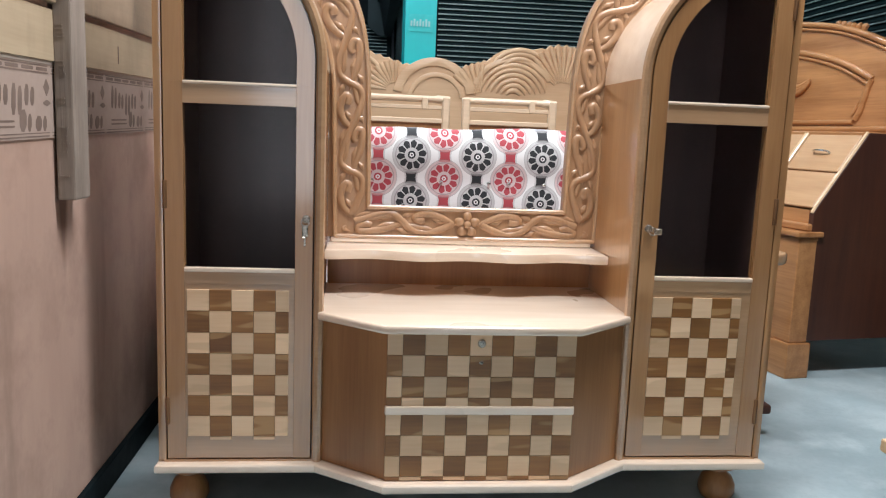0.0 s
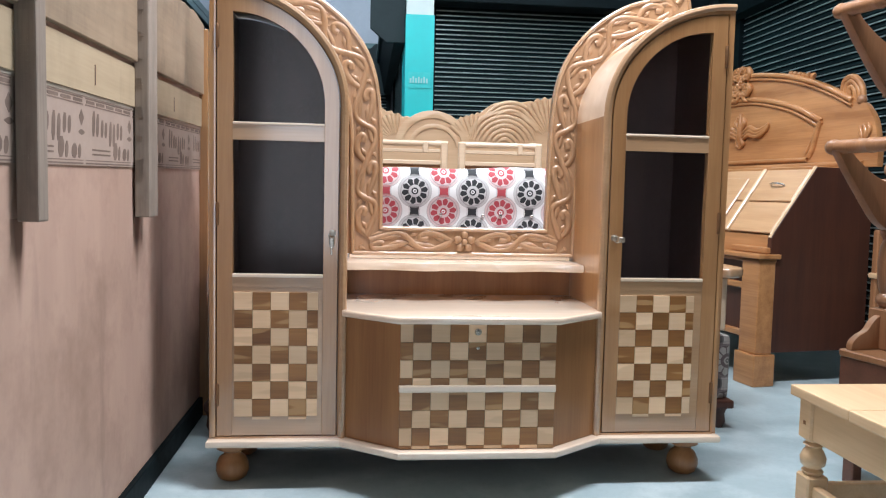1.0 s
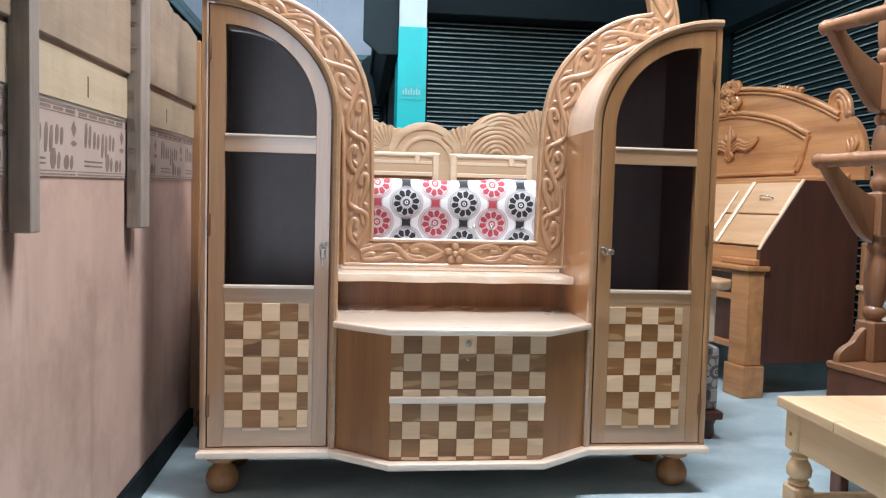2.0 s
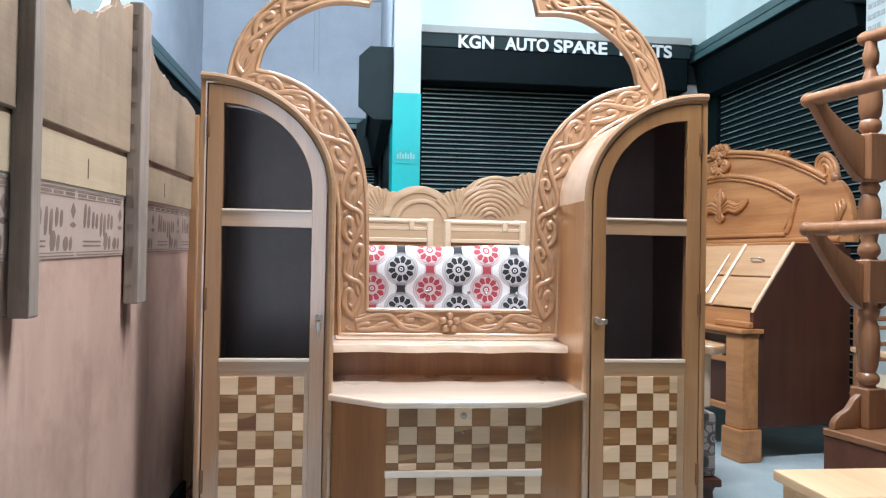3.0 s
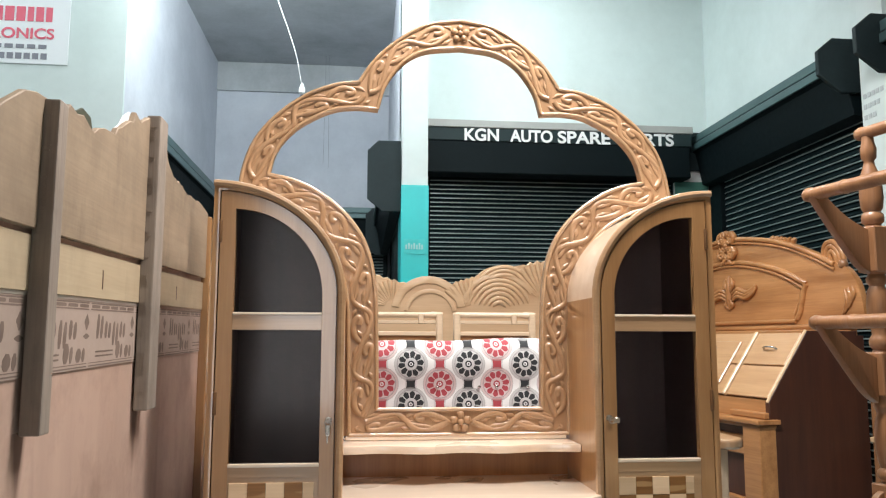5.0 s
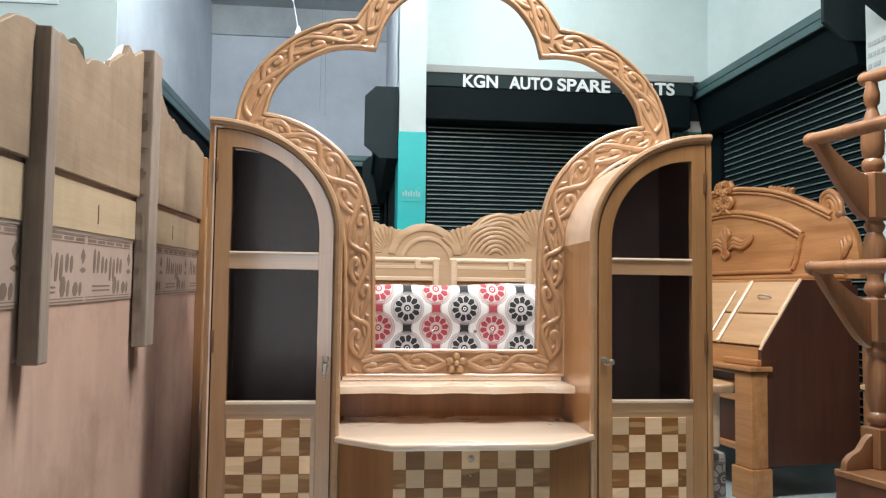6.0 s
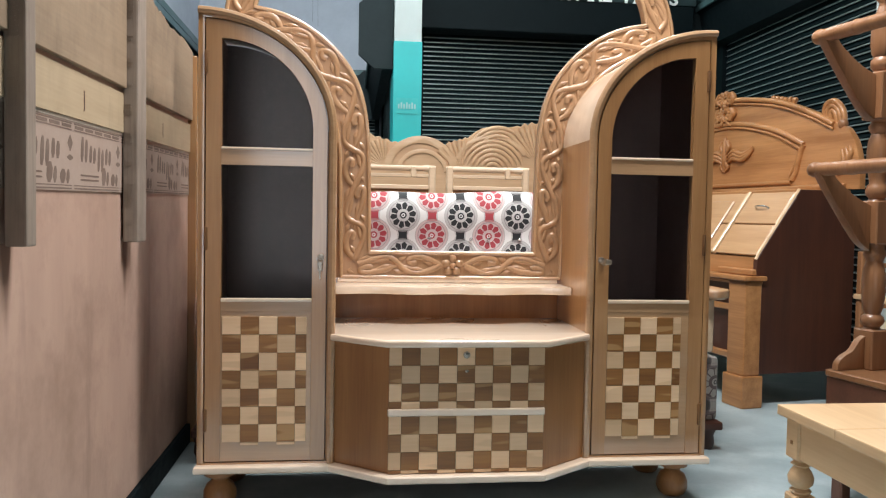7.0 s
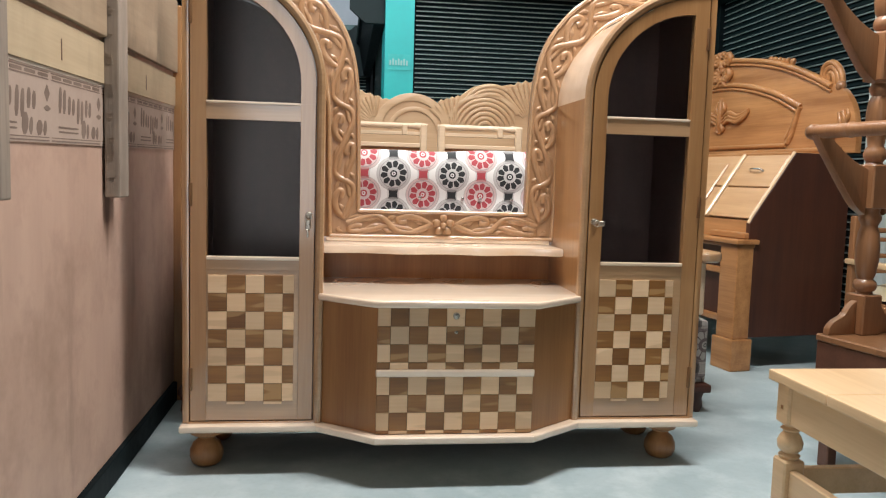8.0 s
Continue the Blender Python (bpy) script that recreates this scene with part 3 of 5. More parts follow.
# ---- display cabinet with arched mirror frame ----
CAB = thing("display_cabinet", pose(-0.02, 0, 0), "teak showcase with arched glazed doors, chequered inlay and carved frame", "display cabinet")
HW, IN = 0.755, 0.38
ZB, ZT, ZC = 0.147, 1.424, 1.10
DEPTH = 0.36


def arch(x_out, x_in, z_low, z_c, z_top, n=18):
    """The outline of a column: straight outer edge, quarter ellipse down to the inner edge."""
    a, b = x_in - x_out, z_top - z_c
    pts = [(x_out, z_low), (x_out, z_top)]
    for i in range(1, n + 1):
        ang = math.pi / 2 * (1 - i / n)
        pts.append((x_out + a * math.cos(ang), z_c + b * math.sin(ang)))
    pts.append((x_in, z_low))
    return pts


def ring_plate(outer, inner, d0, d1, bevel=0.0):
    """A frame between two outlines with the same number of points."""
    bm = bmesh.new()
    rows = [[bm.verts.new((a, d, b)) for a, b in o] for o, d in ((outer, d0), (inner, d0), (inner, d1), (outer, d1))]
    n = len(outer)
    for i in range(n):
        j = (i + 1) % n
        for r in range(4):
            p, q = rows[r], rows[(r + 1) % 4]
            bm.faces.new((p[i], p[j], q[j], q[i]))
    bmesh.ops.recalc_face_normals(bm, faces=bm.faces[:])
    if bevel:
        bm.edges.ensure_lookup_table()
        sel = []
        for r in (0, 1):
            vs = rows[r]
            for i in range(n):
                e = bm.edges.get((vs[i], vs[(i + 1) % n]))
                if e:
                    sel.append(e)
        bmesh.ops.bevel(bm, geom=sel, offset=bevel, segments=2, affect="EDGES", profile=0.6)
    return bm


tile_meshes = {}


def tile(w, h, material, parent, x, z, y):
    """One inlaid square, with eased edges, standing 1.5 mm proud of its ground."""
    key = (round(w, 4), round(h, 4), material.name)
    if key not in tile_meshes:
        bm = bmesh.new()
        g = 0.0001
        q = [(g, 0.0), (w - g, 0.0), (w - g, 1.0), (g, 1.0)]
        lo = [bm.verts.new((a, 0.0, b * (h - 2 * g) + g)) for a, b in q]
        e = 0.0006
        q2 = [(g + e, e + g), (w - g - e, e + g), (w - g - e, h - e - g), (g + e, h - e - g)]
        hi = [bm.verts.new((a, -0.0022, b)) for a, b in q2]
        bm.faces.new(hi)
        for i in range(4):
            bm.faces.new((lo[i], lo[(i + 1) % 4], hi[(i + 1) % 4], hi[i]))
        bmesh.ops.recalc_face_normals(bm, faces=bm.faces[:])
        me = bpy.data.meshes.new("tile")
        bm.to_mesh(me)
        bm.free()
        me.materials.append(material)
        tile_meshes[key] = me
    ob = new("tile", tile_meshes[key])
    ob.parent = parent
    ob.location = (x, y, z)
    return ob


def chequer(parent, xs, zs, y, first):
    """Alternating pale and dark squares between the lines xs and, from the top down, zs."""
    for r in range(len(zs) - 1):
        for c in range(len(xs) - 1):
            tile(xs[c + 1] - xs[c], zs[r] - zs[r + 1], M_TILE_L if (r + c) % 2 == first else M_TILE_D, parent, xs[c], zs[r + 1], y)


def cam_lock(parent, x, z, y, key):
    bm = lathe([(0.0098, 0.0), (0.0098, 0.003), (0.008, 0.0055), (0.003, 0.006)], 18)
    bmesh.ops.rotate(bm, matrix=Matrix.Rotation(radians(90), 3, "X"), verts=bm.verts)
    bmesh.ops.translate(bm, vec=(x, y, z), verts=bm.verts)
    smooth(part("lock", bm, M_LOCK, parent, "round steel lock"))
    if key:
        bm = box(x - 0.0015, y - 0.030, z - 0.006, x + 0.0015, y - 0.006, z + 0.006, 0.001)
        b2 = bmesh.new()
        sweep(b2, [Vector((x + 0.009 * math.cos(k), y - 0.032, z - 0.004 + 0.009 * math.sin(k))) for k in [j * math.pi / 6 for j in range(13)]], 0.0015, (0, -1, 0), 6)
        join(bm, b2)
        if key == "hanging":
            join(bm, box(x - 0.008, y - 0.020, z - 0.040, x + 0.006, y - 0.017, z - 0.012, 0.003))
            join(bm, box(x - 0.004, y - 0.020, z - 0.062, x + 0.001, y - 0.017, z - 0.040, 0.001))
        else:
            join(bm, box(x + 0.004, y - 0.030, z - 0.012, x + 0.024, y - 0.026, z + 0.003, 0.002))
        smooth(part("key", bm, M_LOCK, parent, "small steel key in the lock"))


def column(s):
    """One arched side column: s = -1 or 1."""
    def o(pts):
        return [(s * -1 * x, z) for x, z in pts]
    # carcass of boards: outer side, inner side, bottom, back, curved top
    outer_bm = box(min(s * HW, s * (HW - 0.02)), 0.004, ZB, max(s * HW, s * (HW - 0.02)), DEPTH, ZT - 0.012)
    part("side_panel", outer_bm, M_FRAME, CAB)
    inner_bm = box(min(s * IN, s * (IN + 0.016)), 0.024, ZB, max(s * IN, s * (IN + 0.016)), DEPTH, ZC)
    part("inner_panel", inner_bm, M_FRAME, CAB, "tan veneered inner side of the column")
    # added sheet that hides the lighter side panel behind a shaded tone
    part("lining", box(min(s * (HW - 0.021), s * (HW - 0.026)), 0.026, ZB + 0.02, max(s * (HW - 0.021), s * (HW - 0.026)), DEPTH - 0.013, ZT - 0.03), M_DARKIN, CAB, "added inner lining, darkened for the shade inside")
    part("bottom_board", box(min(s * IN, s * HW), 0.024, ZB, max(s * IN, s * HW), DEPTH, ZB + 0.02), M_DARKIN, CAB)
    part("back_panel", plate(o(arch(-HW + 0.02, -IN - 0.016, ZB + 0.02, ZC, ZT - 0.02)), DEPTH - 0.012, DEPTH - 0.002, "y"), M_DARKIN, CAB, "back board, darkened for the shade inside")
    full = arch(-HW, -IN, ZB, ZC, ZT)
    small = arch(-HW + 0.016, -IN - 0.016, ZB, ZC, ZT - 0.016)
    bm = bmesh.new()
    A = [[bm.verts.new((s * -1 * x, d, z)) for x, z in p[1:-1]] for p, d in ((full, 0.024), (full, DEPTH), (small, DEPTH), (small, 0.024))]
    for r in range(4):
        for i in range(len(A[0]) - 1):
            bm.faces.new((A[r][i], A[r][i + 1], A[(r + 1) % 4][i + 1], A[(r + 1) % 4][i]))
    smooth(part("curved_top", bm, M_TOP_LIT, CAB, "bent top board of the column, paled for light from above"), 30)
    # face frame with a rounded bead
    inner_face = arch(-HW + 0.020, -IN - 0.014, ZB + 0.006, ZC, ZT - 0.022)
    smooth(part("face_frame", ring_plate(o(full), o(inner_face), -0.012, 0.024, 0.006), M_FRAME, CAB, "rounded face frame"), 35)
    bm = bmesh.new()
    bead_pts = [Vector((s * -1 * x, -0.008, z)) for x, z in full[1:]]
    part("edge_bead", sweep(bm, bead_pts, 0.011, (0, -1, 0), 8), M_FRAME_X, CAB, "rounded bead along the arch")
    # door
    x0, x1, z0 = -HW + 0.0225, -IN - 0.0165, ZB + 0.009
    door_out = arch(x0, x1, z0, ZC, ZT - 0.0245)
    pane_out = arch(-0.690, -0.437, 1.045, 1.10, 1.348)
    # stiles, rails and panel as one joinery frame with openings
    bm = bmesh.new()
    X = lambda x: s * -1 * x
    top_o = door_out[1:-1]
    top_i = pane_out[1:-1]
    ya, yb = -0.012, 0.012
    def strip(p, q):
        vo = [bm.verts.new((X(a), ya, b)) for a, b in p]
        vi = [bm.verts.new((X(a), ya, b)) for a, b in q]
        wo = [bm.verts.new((X(a), yb, b)) for a, b in p]
        wi = [bm.verts.new((X(a), yb, b)) for a, b in q]
        for i in range(len(p) - 1):
            bm.faces.new((vo[i], vo[i + 1], vi[i + 1], vi[i]))
            bm.faces.new((vi[i], vi[i + 1], wi[i + 1], wi[i]))
            bm.faces.new((wo[i], wi[i], wi[i + 1], wo[i + 1]))
            bm.faces.new((vo[i], wo[i], wo[i + 1], vo[i + 1]))
    strip([(x0, 1.045)] + top_o + [(x1, 1.045)], [(-0.690, 1.045)] + top_i + [(-0.437, 1.045)])
    door = part("door", bm, M_FRAME, CAB, "arched teak door with two glazed lights and a chequered panel")
    smooth(door, 30)
    def bx(a0, b0, a1, b1, mat, name, lab="", bev=0.0005, y0=ya, y1=yb):
        return part(name, box(min(X(a0), X(a1)), y0, b0, max(X(a0), X(a1)), y1, b1, bev, 2), mat, door, lab)
    bx(x0, z0, -0.690, 1.045, M_FRAME, "stile")
    bx(-0.437, z0, x1, 1.045, M_FRAME, "stile")
    bx(-0.690, 0.997, -0.437, 1.045, M_FRAME_X, "rail", "pale cross rail")
    bx(-0.690, 0.585, -0.437, 0.620, M_FRAME_X, "rail")
    bx(-0.690, z0, -0.437, 0.585, M_FRAME_X, "panel", "", 0.001, -0.0105, 0.010)
    bx(-0.690, 0.612, -0.437, 0.6225, M_TOP_LIT, "glazing_bead", "pale glazing bead", 0.003, -0.016, 0.0)
    bx(-0.690, 1.040, -0.437, 1.0475, M_TOP_LIT, "glazing_bead", "pale glazing bead", 0.003, -0.015, 0.0)
    xs = [-0.685, -0.634, -0.583, -0.532, -0.481, -0.450] if s < 0 else [0.438, 0.489, 0.540, 0.591, 0.642, 0.667]
    zs = [0.570, 0.519, 0.467, 0.416, 0.364, 0.313, 0.262, 0.211]
    chequer(door, xs, zs, -0.0105, 0)
    for c in range(len(xs) - 1):
        tile(xs[c + 1] - xs[c], 0.008, M_TILE_L if c % 2 == 1 else M_FRAME, door, xs[c], 0.202, -0.0105) if c % 2 == 1 else None
    upper = part("pane", plate([(X(a), b) for a, b in pane_out], 0.001, 0.005, "y"), M_PANE, door, "clear glass pane")
    lower = part("pane", box(min(X(-0.690), X(-0.437)), 0.001, 0.620, max(X(-0.690), X(-0.437)), 0.005, 0.997), M_PANE, door, "clear glass pane")
    upper.visible_shadow = lower.visible_shadow = False
    for hz in (1.28, 0.79, 0.275):
        bm = lathe([(0.0045, -0.032), (0.0052, -0.03), (0.0052, 0.03), (0.0045, 0.032)], 10, X(x0 + 0.001), -0.013, hz)
        smooth(part("hinge", bm, M_BRASS, door, "dull brown hinge barrel"))
    cam_lock(door, X(-0.412), 0.741, -0.012, "hanging" if s < 0 else "turned")
    # turned bun foot
    for fy in (0.075, 0.30):
        foot = lathe([(0.030, 0.0), (0.041, 0.008), (0.048, 0.026), (0.047, 0.046), (0.038, 0.066), (0.026, 0.075), (0.024, 0.082), (0.034, 0.089), (0.046, 0.094), (0.048, 0.108), (0.048, 0.122)], 28, s * 0.690 - (0.012 if s < 0 else 0), fy, 0.0)
        smooth(part("bun_foot", foot, M_DRAWERSIDE, CAB, "turned bun foot"), 50)


column(-1)
column(1)

# base moulding
base = [(-HW - 0.005, -0.034), (-IN - 0.005, -0.034), (-0.222, -0.152), (0.222, -0.152), (IN + 0.005, -0.034), (HW + 0.005, -0.034), (HW + 0.005, DEPTH), (-HW - 0.005, DEPTH)]
part("base_moulding", plate(base, 0.125, ZB, "z", 0.008, 3), M_TOP_LIT, CAB, "rounded base moulding, paled for light from above")
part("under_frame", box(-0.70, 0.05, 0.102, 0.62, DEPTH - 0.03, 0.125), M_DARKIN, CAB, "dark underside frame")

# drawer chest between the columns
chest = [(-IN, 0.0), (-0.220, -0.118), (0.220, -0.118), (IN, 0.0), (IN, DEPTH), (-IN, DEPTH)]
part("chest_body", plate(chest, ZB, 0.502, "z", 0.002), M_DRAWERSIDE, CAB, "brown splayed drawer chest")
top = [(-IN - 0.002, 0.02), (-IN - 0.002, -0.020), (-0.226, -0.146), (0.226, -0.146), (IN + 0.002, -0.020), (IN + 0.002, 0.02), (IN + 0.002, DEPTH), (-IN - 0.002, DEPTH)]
smooth(part("tabletop", plate(top, 0.502, 0.522, "z", 0.007, 3), M_TOP_LIT, CAB, "varnished tabletop, paled for light from above"), 50)
cols = [-0.2185, -0.1835, -0.133, -0.081, -0.030, 0.0205, 0.071, 0.122, 0.1725, 0.2185]
for name, z1, z0 in (("drawer", 0.500, 0.330), ("drawer", 0.309, 0.149)):
    d = part(name, box(-0.219, -0.126, z0, 0.219, -0.118, z1, 0.001), M_DRAWERSIDE, CAB, "drawer front inlaid with pale and dark squares")
    h = (z1 - z0)
    zs = [z1, z1 - 0.050, z1 - 0.100, z1 - 0.150, z0 if h > 0.155 else z1 - 0.150]
    zs = [z for i, z in enumerate(zs) if i == 0 or zs[i - 1] - z > 0.004]
    chequer(d, cols, zs, -0.1265, 0)
    if z1 > 0.4:
        cam_lock(d, -0.004, 0.480, -0.129, "")
        smooth(part("keyhole_boss", bead(bmesh.new(), Vector((-0.003, -0.129, 0.434)), 0.006, 0.003, 0.004), M_LOCK, d, "small worn metal boss"))
part("drawer_rail", box(-0.222, -0.133, 0.309, 0.222, -0.118, 0.330, 0.005, 2), M_TOP_LIT, CAB, "rounded drawer rail, paled for light from above")

# wavy shelf and niche
wave = []
for i in range(41):
    u = i / 40
    x = -IN + 0.002 + (2 * IN - 0.004) * u
    y = 0.185 - 0.012 * math.cos(2 * math.pi * u * 3) - 0.012 * math.sin(math.pi * u)
    wave.append((x, y))
shelf = wave + [(IN - 0.002, DEPTH), (-IN + 0.002, DEPTH)]
smooth(part("shelf", plate(shelf, 0.616, 0.642, "z", 0.006, 2), M_TOP_LIT, CAB, "shelf with a wavy front edge, paled for light from above"), 50)
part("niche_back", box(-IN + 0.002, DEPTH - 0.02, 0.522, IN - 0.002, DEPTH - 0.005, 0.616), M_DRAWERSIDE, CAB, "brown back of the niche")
part("frame_strip", box(-IN + 0.01, 0.318, 0.642, IN - 0.01, DEPTH, 0.656, 0.003), M_TOP_LIT, CAB, "pale strip under the carved frame")

# ---- carved frame ----
IA = spline([(0.275, 0, 0.745), (0.278, 0, 0.95), (0.287, 0, 1.16), (0.320, 0, 1.295), (0.387, 0, 1.395), (0.475, 0, 1.467), (0.56, 0, 1.508), (0.650, 0, 1.527)])
OA = spline([(0.372, 0, 0.656), (0.378, 0, 0.95), (0.384, 0, 1.10), (0.415, 0, 1.22), (0.49, 0, 1.335), (0.58, 0, 1.40), (0.68, 0, 1.435), (0.752, 0, 1.462)])
IB = spline([(0.650, 0, 1.527), (0.625, 0, 1.610), (0.56, 0, 1.688), (0.455, 0, 1.748), (0.370, 0, 1.764), (0.287, 0, 1.760)])
OB = spline([(0.752, 0, 1.462), (0.735, 0, 1.56), (0.70, 0, 1.648), (0.632, 0, 1.732), (0.536, 0, 1.806), (0.436, 0, 1.848), (0.355, 0, 1.861)])
IC = spline([(0.287, 0, 1.760), (0.262, 0, 1.846), (0.203, 0, 1.930), (0.122, 0, 1.977), (0.0, 0, 1.993)])
OC = spline([(0.355, 0, 1.861), (0.300, 0, 1.942), (0.225, 0, 2.012), (0.122, 0, 2.076), (0.0, 0, 2.099)])
ID = [Vector((0.0, 0, 0.745)), Vector((0.275, 0, 0.745))]
OD = [Vector((0.0, 0, 0.656)), Vector((0.372, 0, 0.656))]
BANDS = [(resample(a, n), resample(b, n)) for a, b, n in ((ID, OD, 16), (IA, OA, 44), (IB, OB, 30), (IC, OC, 24))]
Y0, Y1 = 0.322, 0.358


def band_at(band, s, w, y):
    """The place on a band: s along it from 0 to 1, w across it from -1 (inner edge) to 1 (outer edge)."""
    a, b = band
    f = s * (len(a) - 1)
    i = min(int(f), len(a) - 2)
    f -= i
    p, q = a[i].lerp(a[i + 1], f), b[i].lerp(b[i + 1], f)
    r = p.lerp(q, (w + 1) / 2)
    return Vector((r.x, y, r.z))


def mirror_join(bm):
    other = bm.copy()
    bmesh.ops.scale(other, vec=(-1, 1, 1), verts=other.verts)
    bmesh.ops.reverse_faces(other, faces=other.faces[:])
    return join(bm, other)


bm = bmesh.new()
for a, b in BANDS:
    n = len(a)
    rows = [[bm.verts.new((p.x, d, p.z)) for p in line] for line, d in ((a, Y0), (b, Y0), (b, Y1), (a, Y1))]
    for r in range(4):
        for i in range(n - 1):
            bm.faces.new((rows[r][i], rows[r][i + 1], rows[(r + 1) % 4][i + 1], rows[(r + 1) % 4][i]))
mirror_join(bm)
bmesh.ops.remove_doubles(bm, verts=bm.verts, dist=0.0004)
frame_ob = part("carved_frame", bm, M_CARVE, CAB, "empty carved mirror frame with lobed arch")
smooth(frame_ob, 30)
frame_ob.location = (0.01, 0, 0)
bm = bmesh.new()
for k, band in enumerate(BANDS):
    n = 48
    for w in (-0.93, 0.93):
        pts = [band_at(band, i / n, w, Y0) for i in range(n + 1)]
        sweep(bm, pts, 0.0068, (0, -1, 0), 8, 1.0)
mirror_join(bm)
smooth(part("raised_rim", bm, M_FRAME_X, frame_ob, "rounded raised rim"), 50)

part("frame_packing", box(-IN + 0.001, 0.330, 0.656, -0.352, 0.357, 1.12), M_CARVE, CAB)


def scrollwork(band, s0, s1, count, flip=1):
    """Low carving along a band: a vine that swings from edge to edge, and in every hollow a curled leaf round a small drop."""
    bm = bmesh.new()
    ds = (s1 - s0) / count
    CURL = ([(-0.62, 0.10), (-0.44, -0.12), (-0.20, -0.42), (0.04, -0.60), (0.24, -0.56), (0.33, -0.32), (0.22, -0.14), (0.10, -0.22)],
            [0.002, 0.0075, 0.0100, 0.0108, 0.0102, 0.0100, 0.0102, 0.0090], 0.62)
    DROP = ([(-0.34, -0.02), (-0.18, -0.16), (-0.04, -0.30)], [0.002, 0.0085, 0.003], 0.6)
    STRAND = ([(-0.30, 0.60), (-0.02, 0.34), (0.26, 0.22), (0.50, 0.02)], [0.002, 0.0070, 0.0075, 0.002], 0.6)
    FILLER = ([(0.30, 0.64), (0.44, 0.52), (0.60, 0.34)], [0.003, 0.0085, 0.002], 0.6)
    TIP = ([(0.40, -0.62), (0.54, -0.50), (0.62, -0.26)], [0.002, 0.0080, 0.002], 0.6)
    n = count * 14
    vine = [band_at(band, s0 + (s1 - s0) * i / n, 0.60 * flip * math.sin(math.pi * count * i / n), Y0) for i in range(n + 1)]
    sweep(bm, vine, [0.0072 + 0.0030 * abs(math.cos(math.pi * count * i / n)) for i in range(n + 1)], (0, -1, 0), 8, 0.7)
    for k in range(count):
        sgn = flip * (1 if k % 2 == 0 else -1)
        mid = s0 + ds * (k + 0.5)
        for pts, radii, flat in (CURL, DROP, STRAND, FILLER, TIP):
            line = spline([(a, b, 0) for a, b in pts], 5)
            m = len(line)
            rr = []
            for i in range(m):
                f = i / (m - 1) * (len(radii) - 1)
                j = min(int(f), len(radii) - 2)
                rr.append(radii[j] + (radii[j + 1] - radii[j]) * (f - j))
            sweep(bm, [band_at(band, min(1, max(0, mid + ds * p.x)), max(-0.72, min(0.72, sgn * p.y)), Y0) for p in line], rr, (0, -1, 0), 8, flat)
    return bm


for band, s0, s1, count, flip in ((BANDS[0], 0.13, 0.97, 2, 1), (BANDS[1], 0.02, 0.98, 8, -1), (BANDS[2], 0.03, 0.97, 4, 1), (BANDS[3], 0.03, 0.90, 3, -1)):
    for mirrored in (False, True):
        bm = scrollwork(band, s0, s1, count, flip)
        if mirrored:
            bmesh.ops.scale(bm, vec=(-1, 1, 1), verts=bm.verts)
        smooth(part("vine_carving", bm, M_CARVE, frame_ob, "low-relief scrolling vine"), 60)


def rosette(x, z, r, y):
    bm = bmesh.new()
    for k in range(5):
        a = 2 * math.pi * k / 5 + math.pi / 2
        bead(bm, Vector((x + 0.62 * r * math.cos(a), y, z + 0.62 * r * math.sin(a))), 0.42 * r, 0.010, 0.36 * r, -a, 12)
    bead(bm, Vector((x, y - 0.006, z)), 0.3 * r, 0.010, 0.3 * r, 0, 12)
    return bm


for x, z, r in ((0.0, 0.70, 0.036), (0.0, 2.046, 0.034)):
    smooth(part("rosette", rosette(x, z, r, Y0 - 0.002), M_CARVE, frame_ob, "carved flower"), 60)

# small hooks on the back wall
for hx, hz in ((1.46, 2.98), (2.26, 2.72)):
    hk = lathe([(0.028, 0.0), (0.024, 0.012), (0.010, 0.018), (0.010, 0.034), (0.017, 0.040), (0.014, 0.050)], 14)
    bmesh.ops.rotate(hk, matrix=Matrix.Rotation(radians(90), 3, "X"), verts=hk.verts)
    bmesh.ops.translate(hk, vec=(hx, 3.78, hz), verts=hk.verts)
    tagged(smooth(part("wall_hook", hk, M_WALL), 50), "small painted round hook on the mint wall", "hook", group="wall hooks")


# ---- the back of a tall headboard on the left ----
LP = thing("bed_headboard_back", pose(-0.95, 0, 0), "rough back of a tall headboard, plywood below and boards above", "headboard")
part("ply_sheet", box(-0.02, -2.6, 0.075, 0.0, 0.72, 1.30, 0.002), M_PLY, LP, "bare pinkish plywood sheet with brown stains")
RISE = 0.0195  # the boards of the headboard climb a little towards its far end


def climb(bm):
    for v in bm.verts:
        v.co.z += RISE * (v.co.y + 0.3)
    return bm


random.seed(12)
crest = [(-2.6, 1.125), (0.72, 1.202)]
key_pts = [(0.72, 1.452), (0.60, 1.466), (0.52, 1.468), (0.36, 1.456), (0.29, 1.474), (0.20, 1.474), (0.14, 1.488), (0.09, 1.515), (0.060, 1.560), (0.030, 1.590), (-0.05, 1.588), (-0.156, 1.570), (-0.20, 1.548), (-0.25, 1.556), (-0.27, 1.530), (-0.294, 1.520),
           (-0.335, 1.506), (-0.36, 1.490), (-0.39, 1.472), (-0.407, 1.457), (-0.44, 1.455), (-0.48, 1.449), (-0.52, 1.440), (-0.55, 1.422), (-0.58, 1.434), (-0.615, 1.438), (-0.65, 1.428), (-0.69, 1.436), (-0.71, 1.424), (-0.75, 1.430), (-0.80, 1.416), (-0.85, 1.414), (-0.90, 1.402), (-0.96, 1.366), (-1.03, 1.32), (-1.12, 1.28), (-1.35, 1.26), (-1.8, 1.24), (-2.6, 1.22)]
edge = []
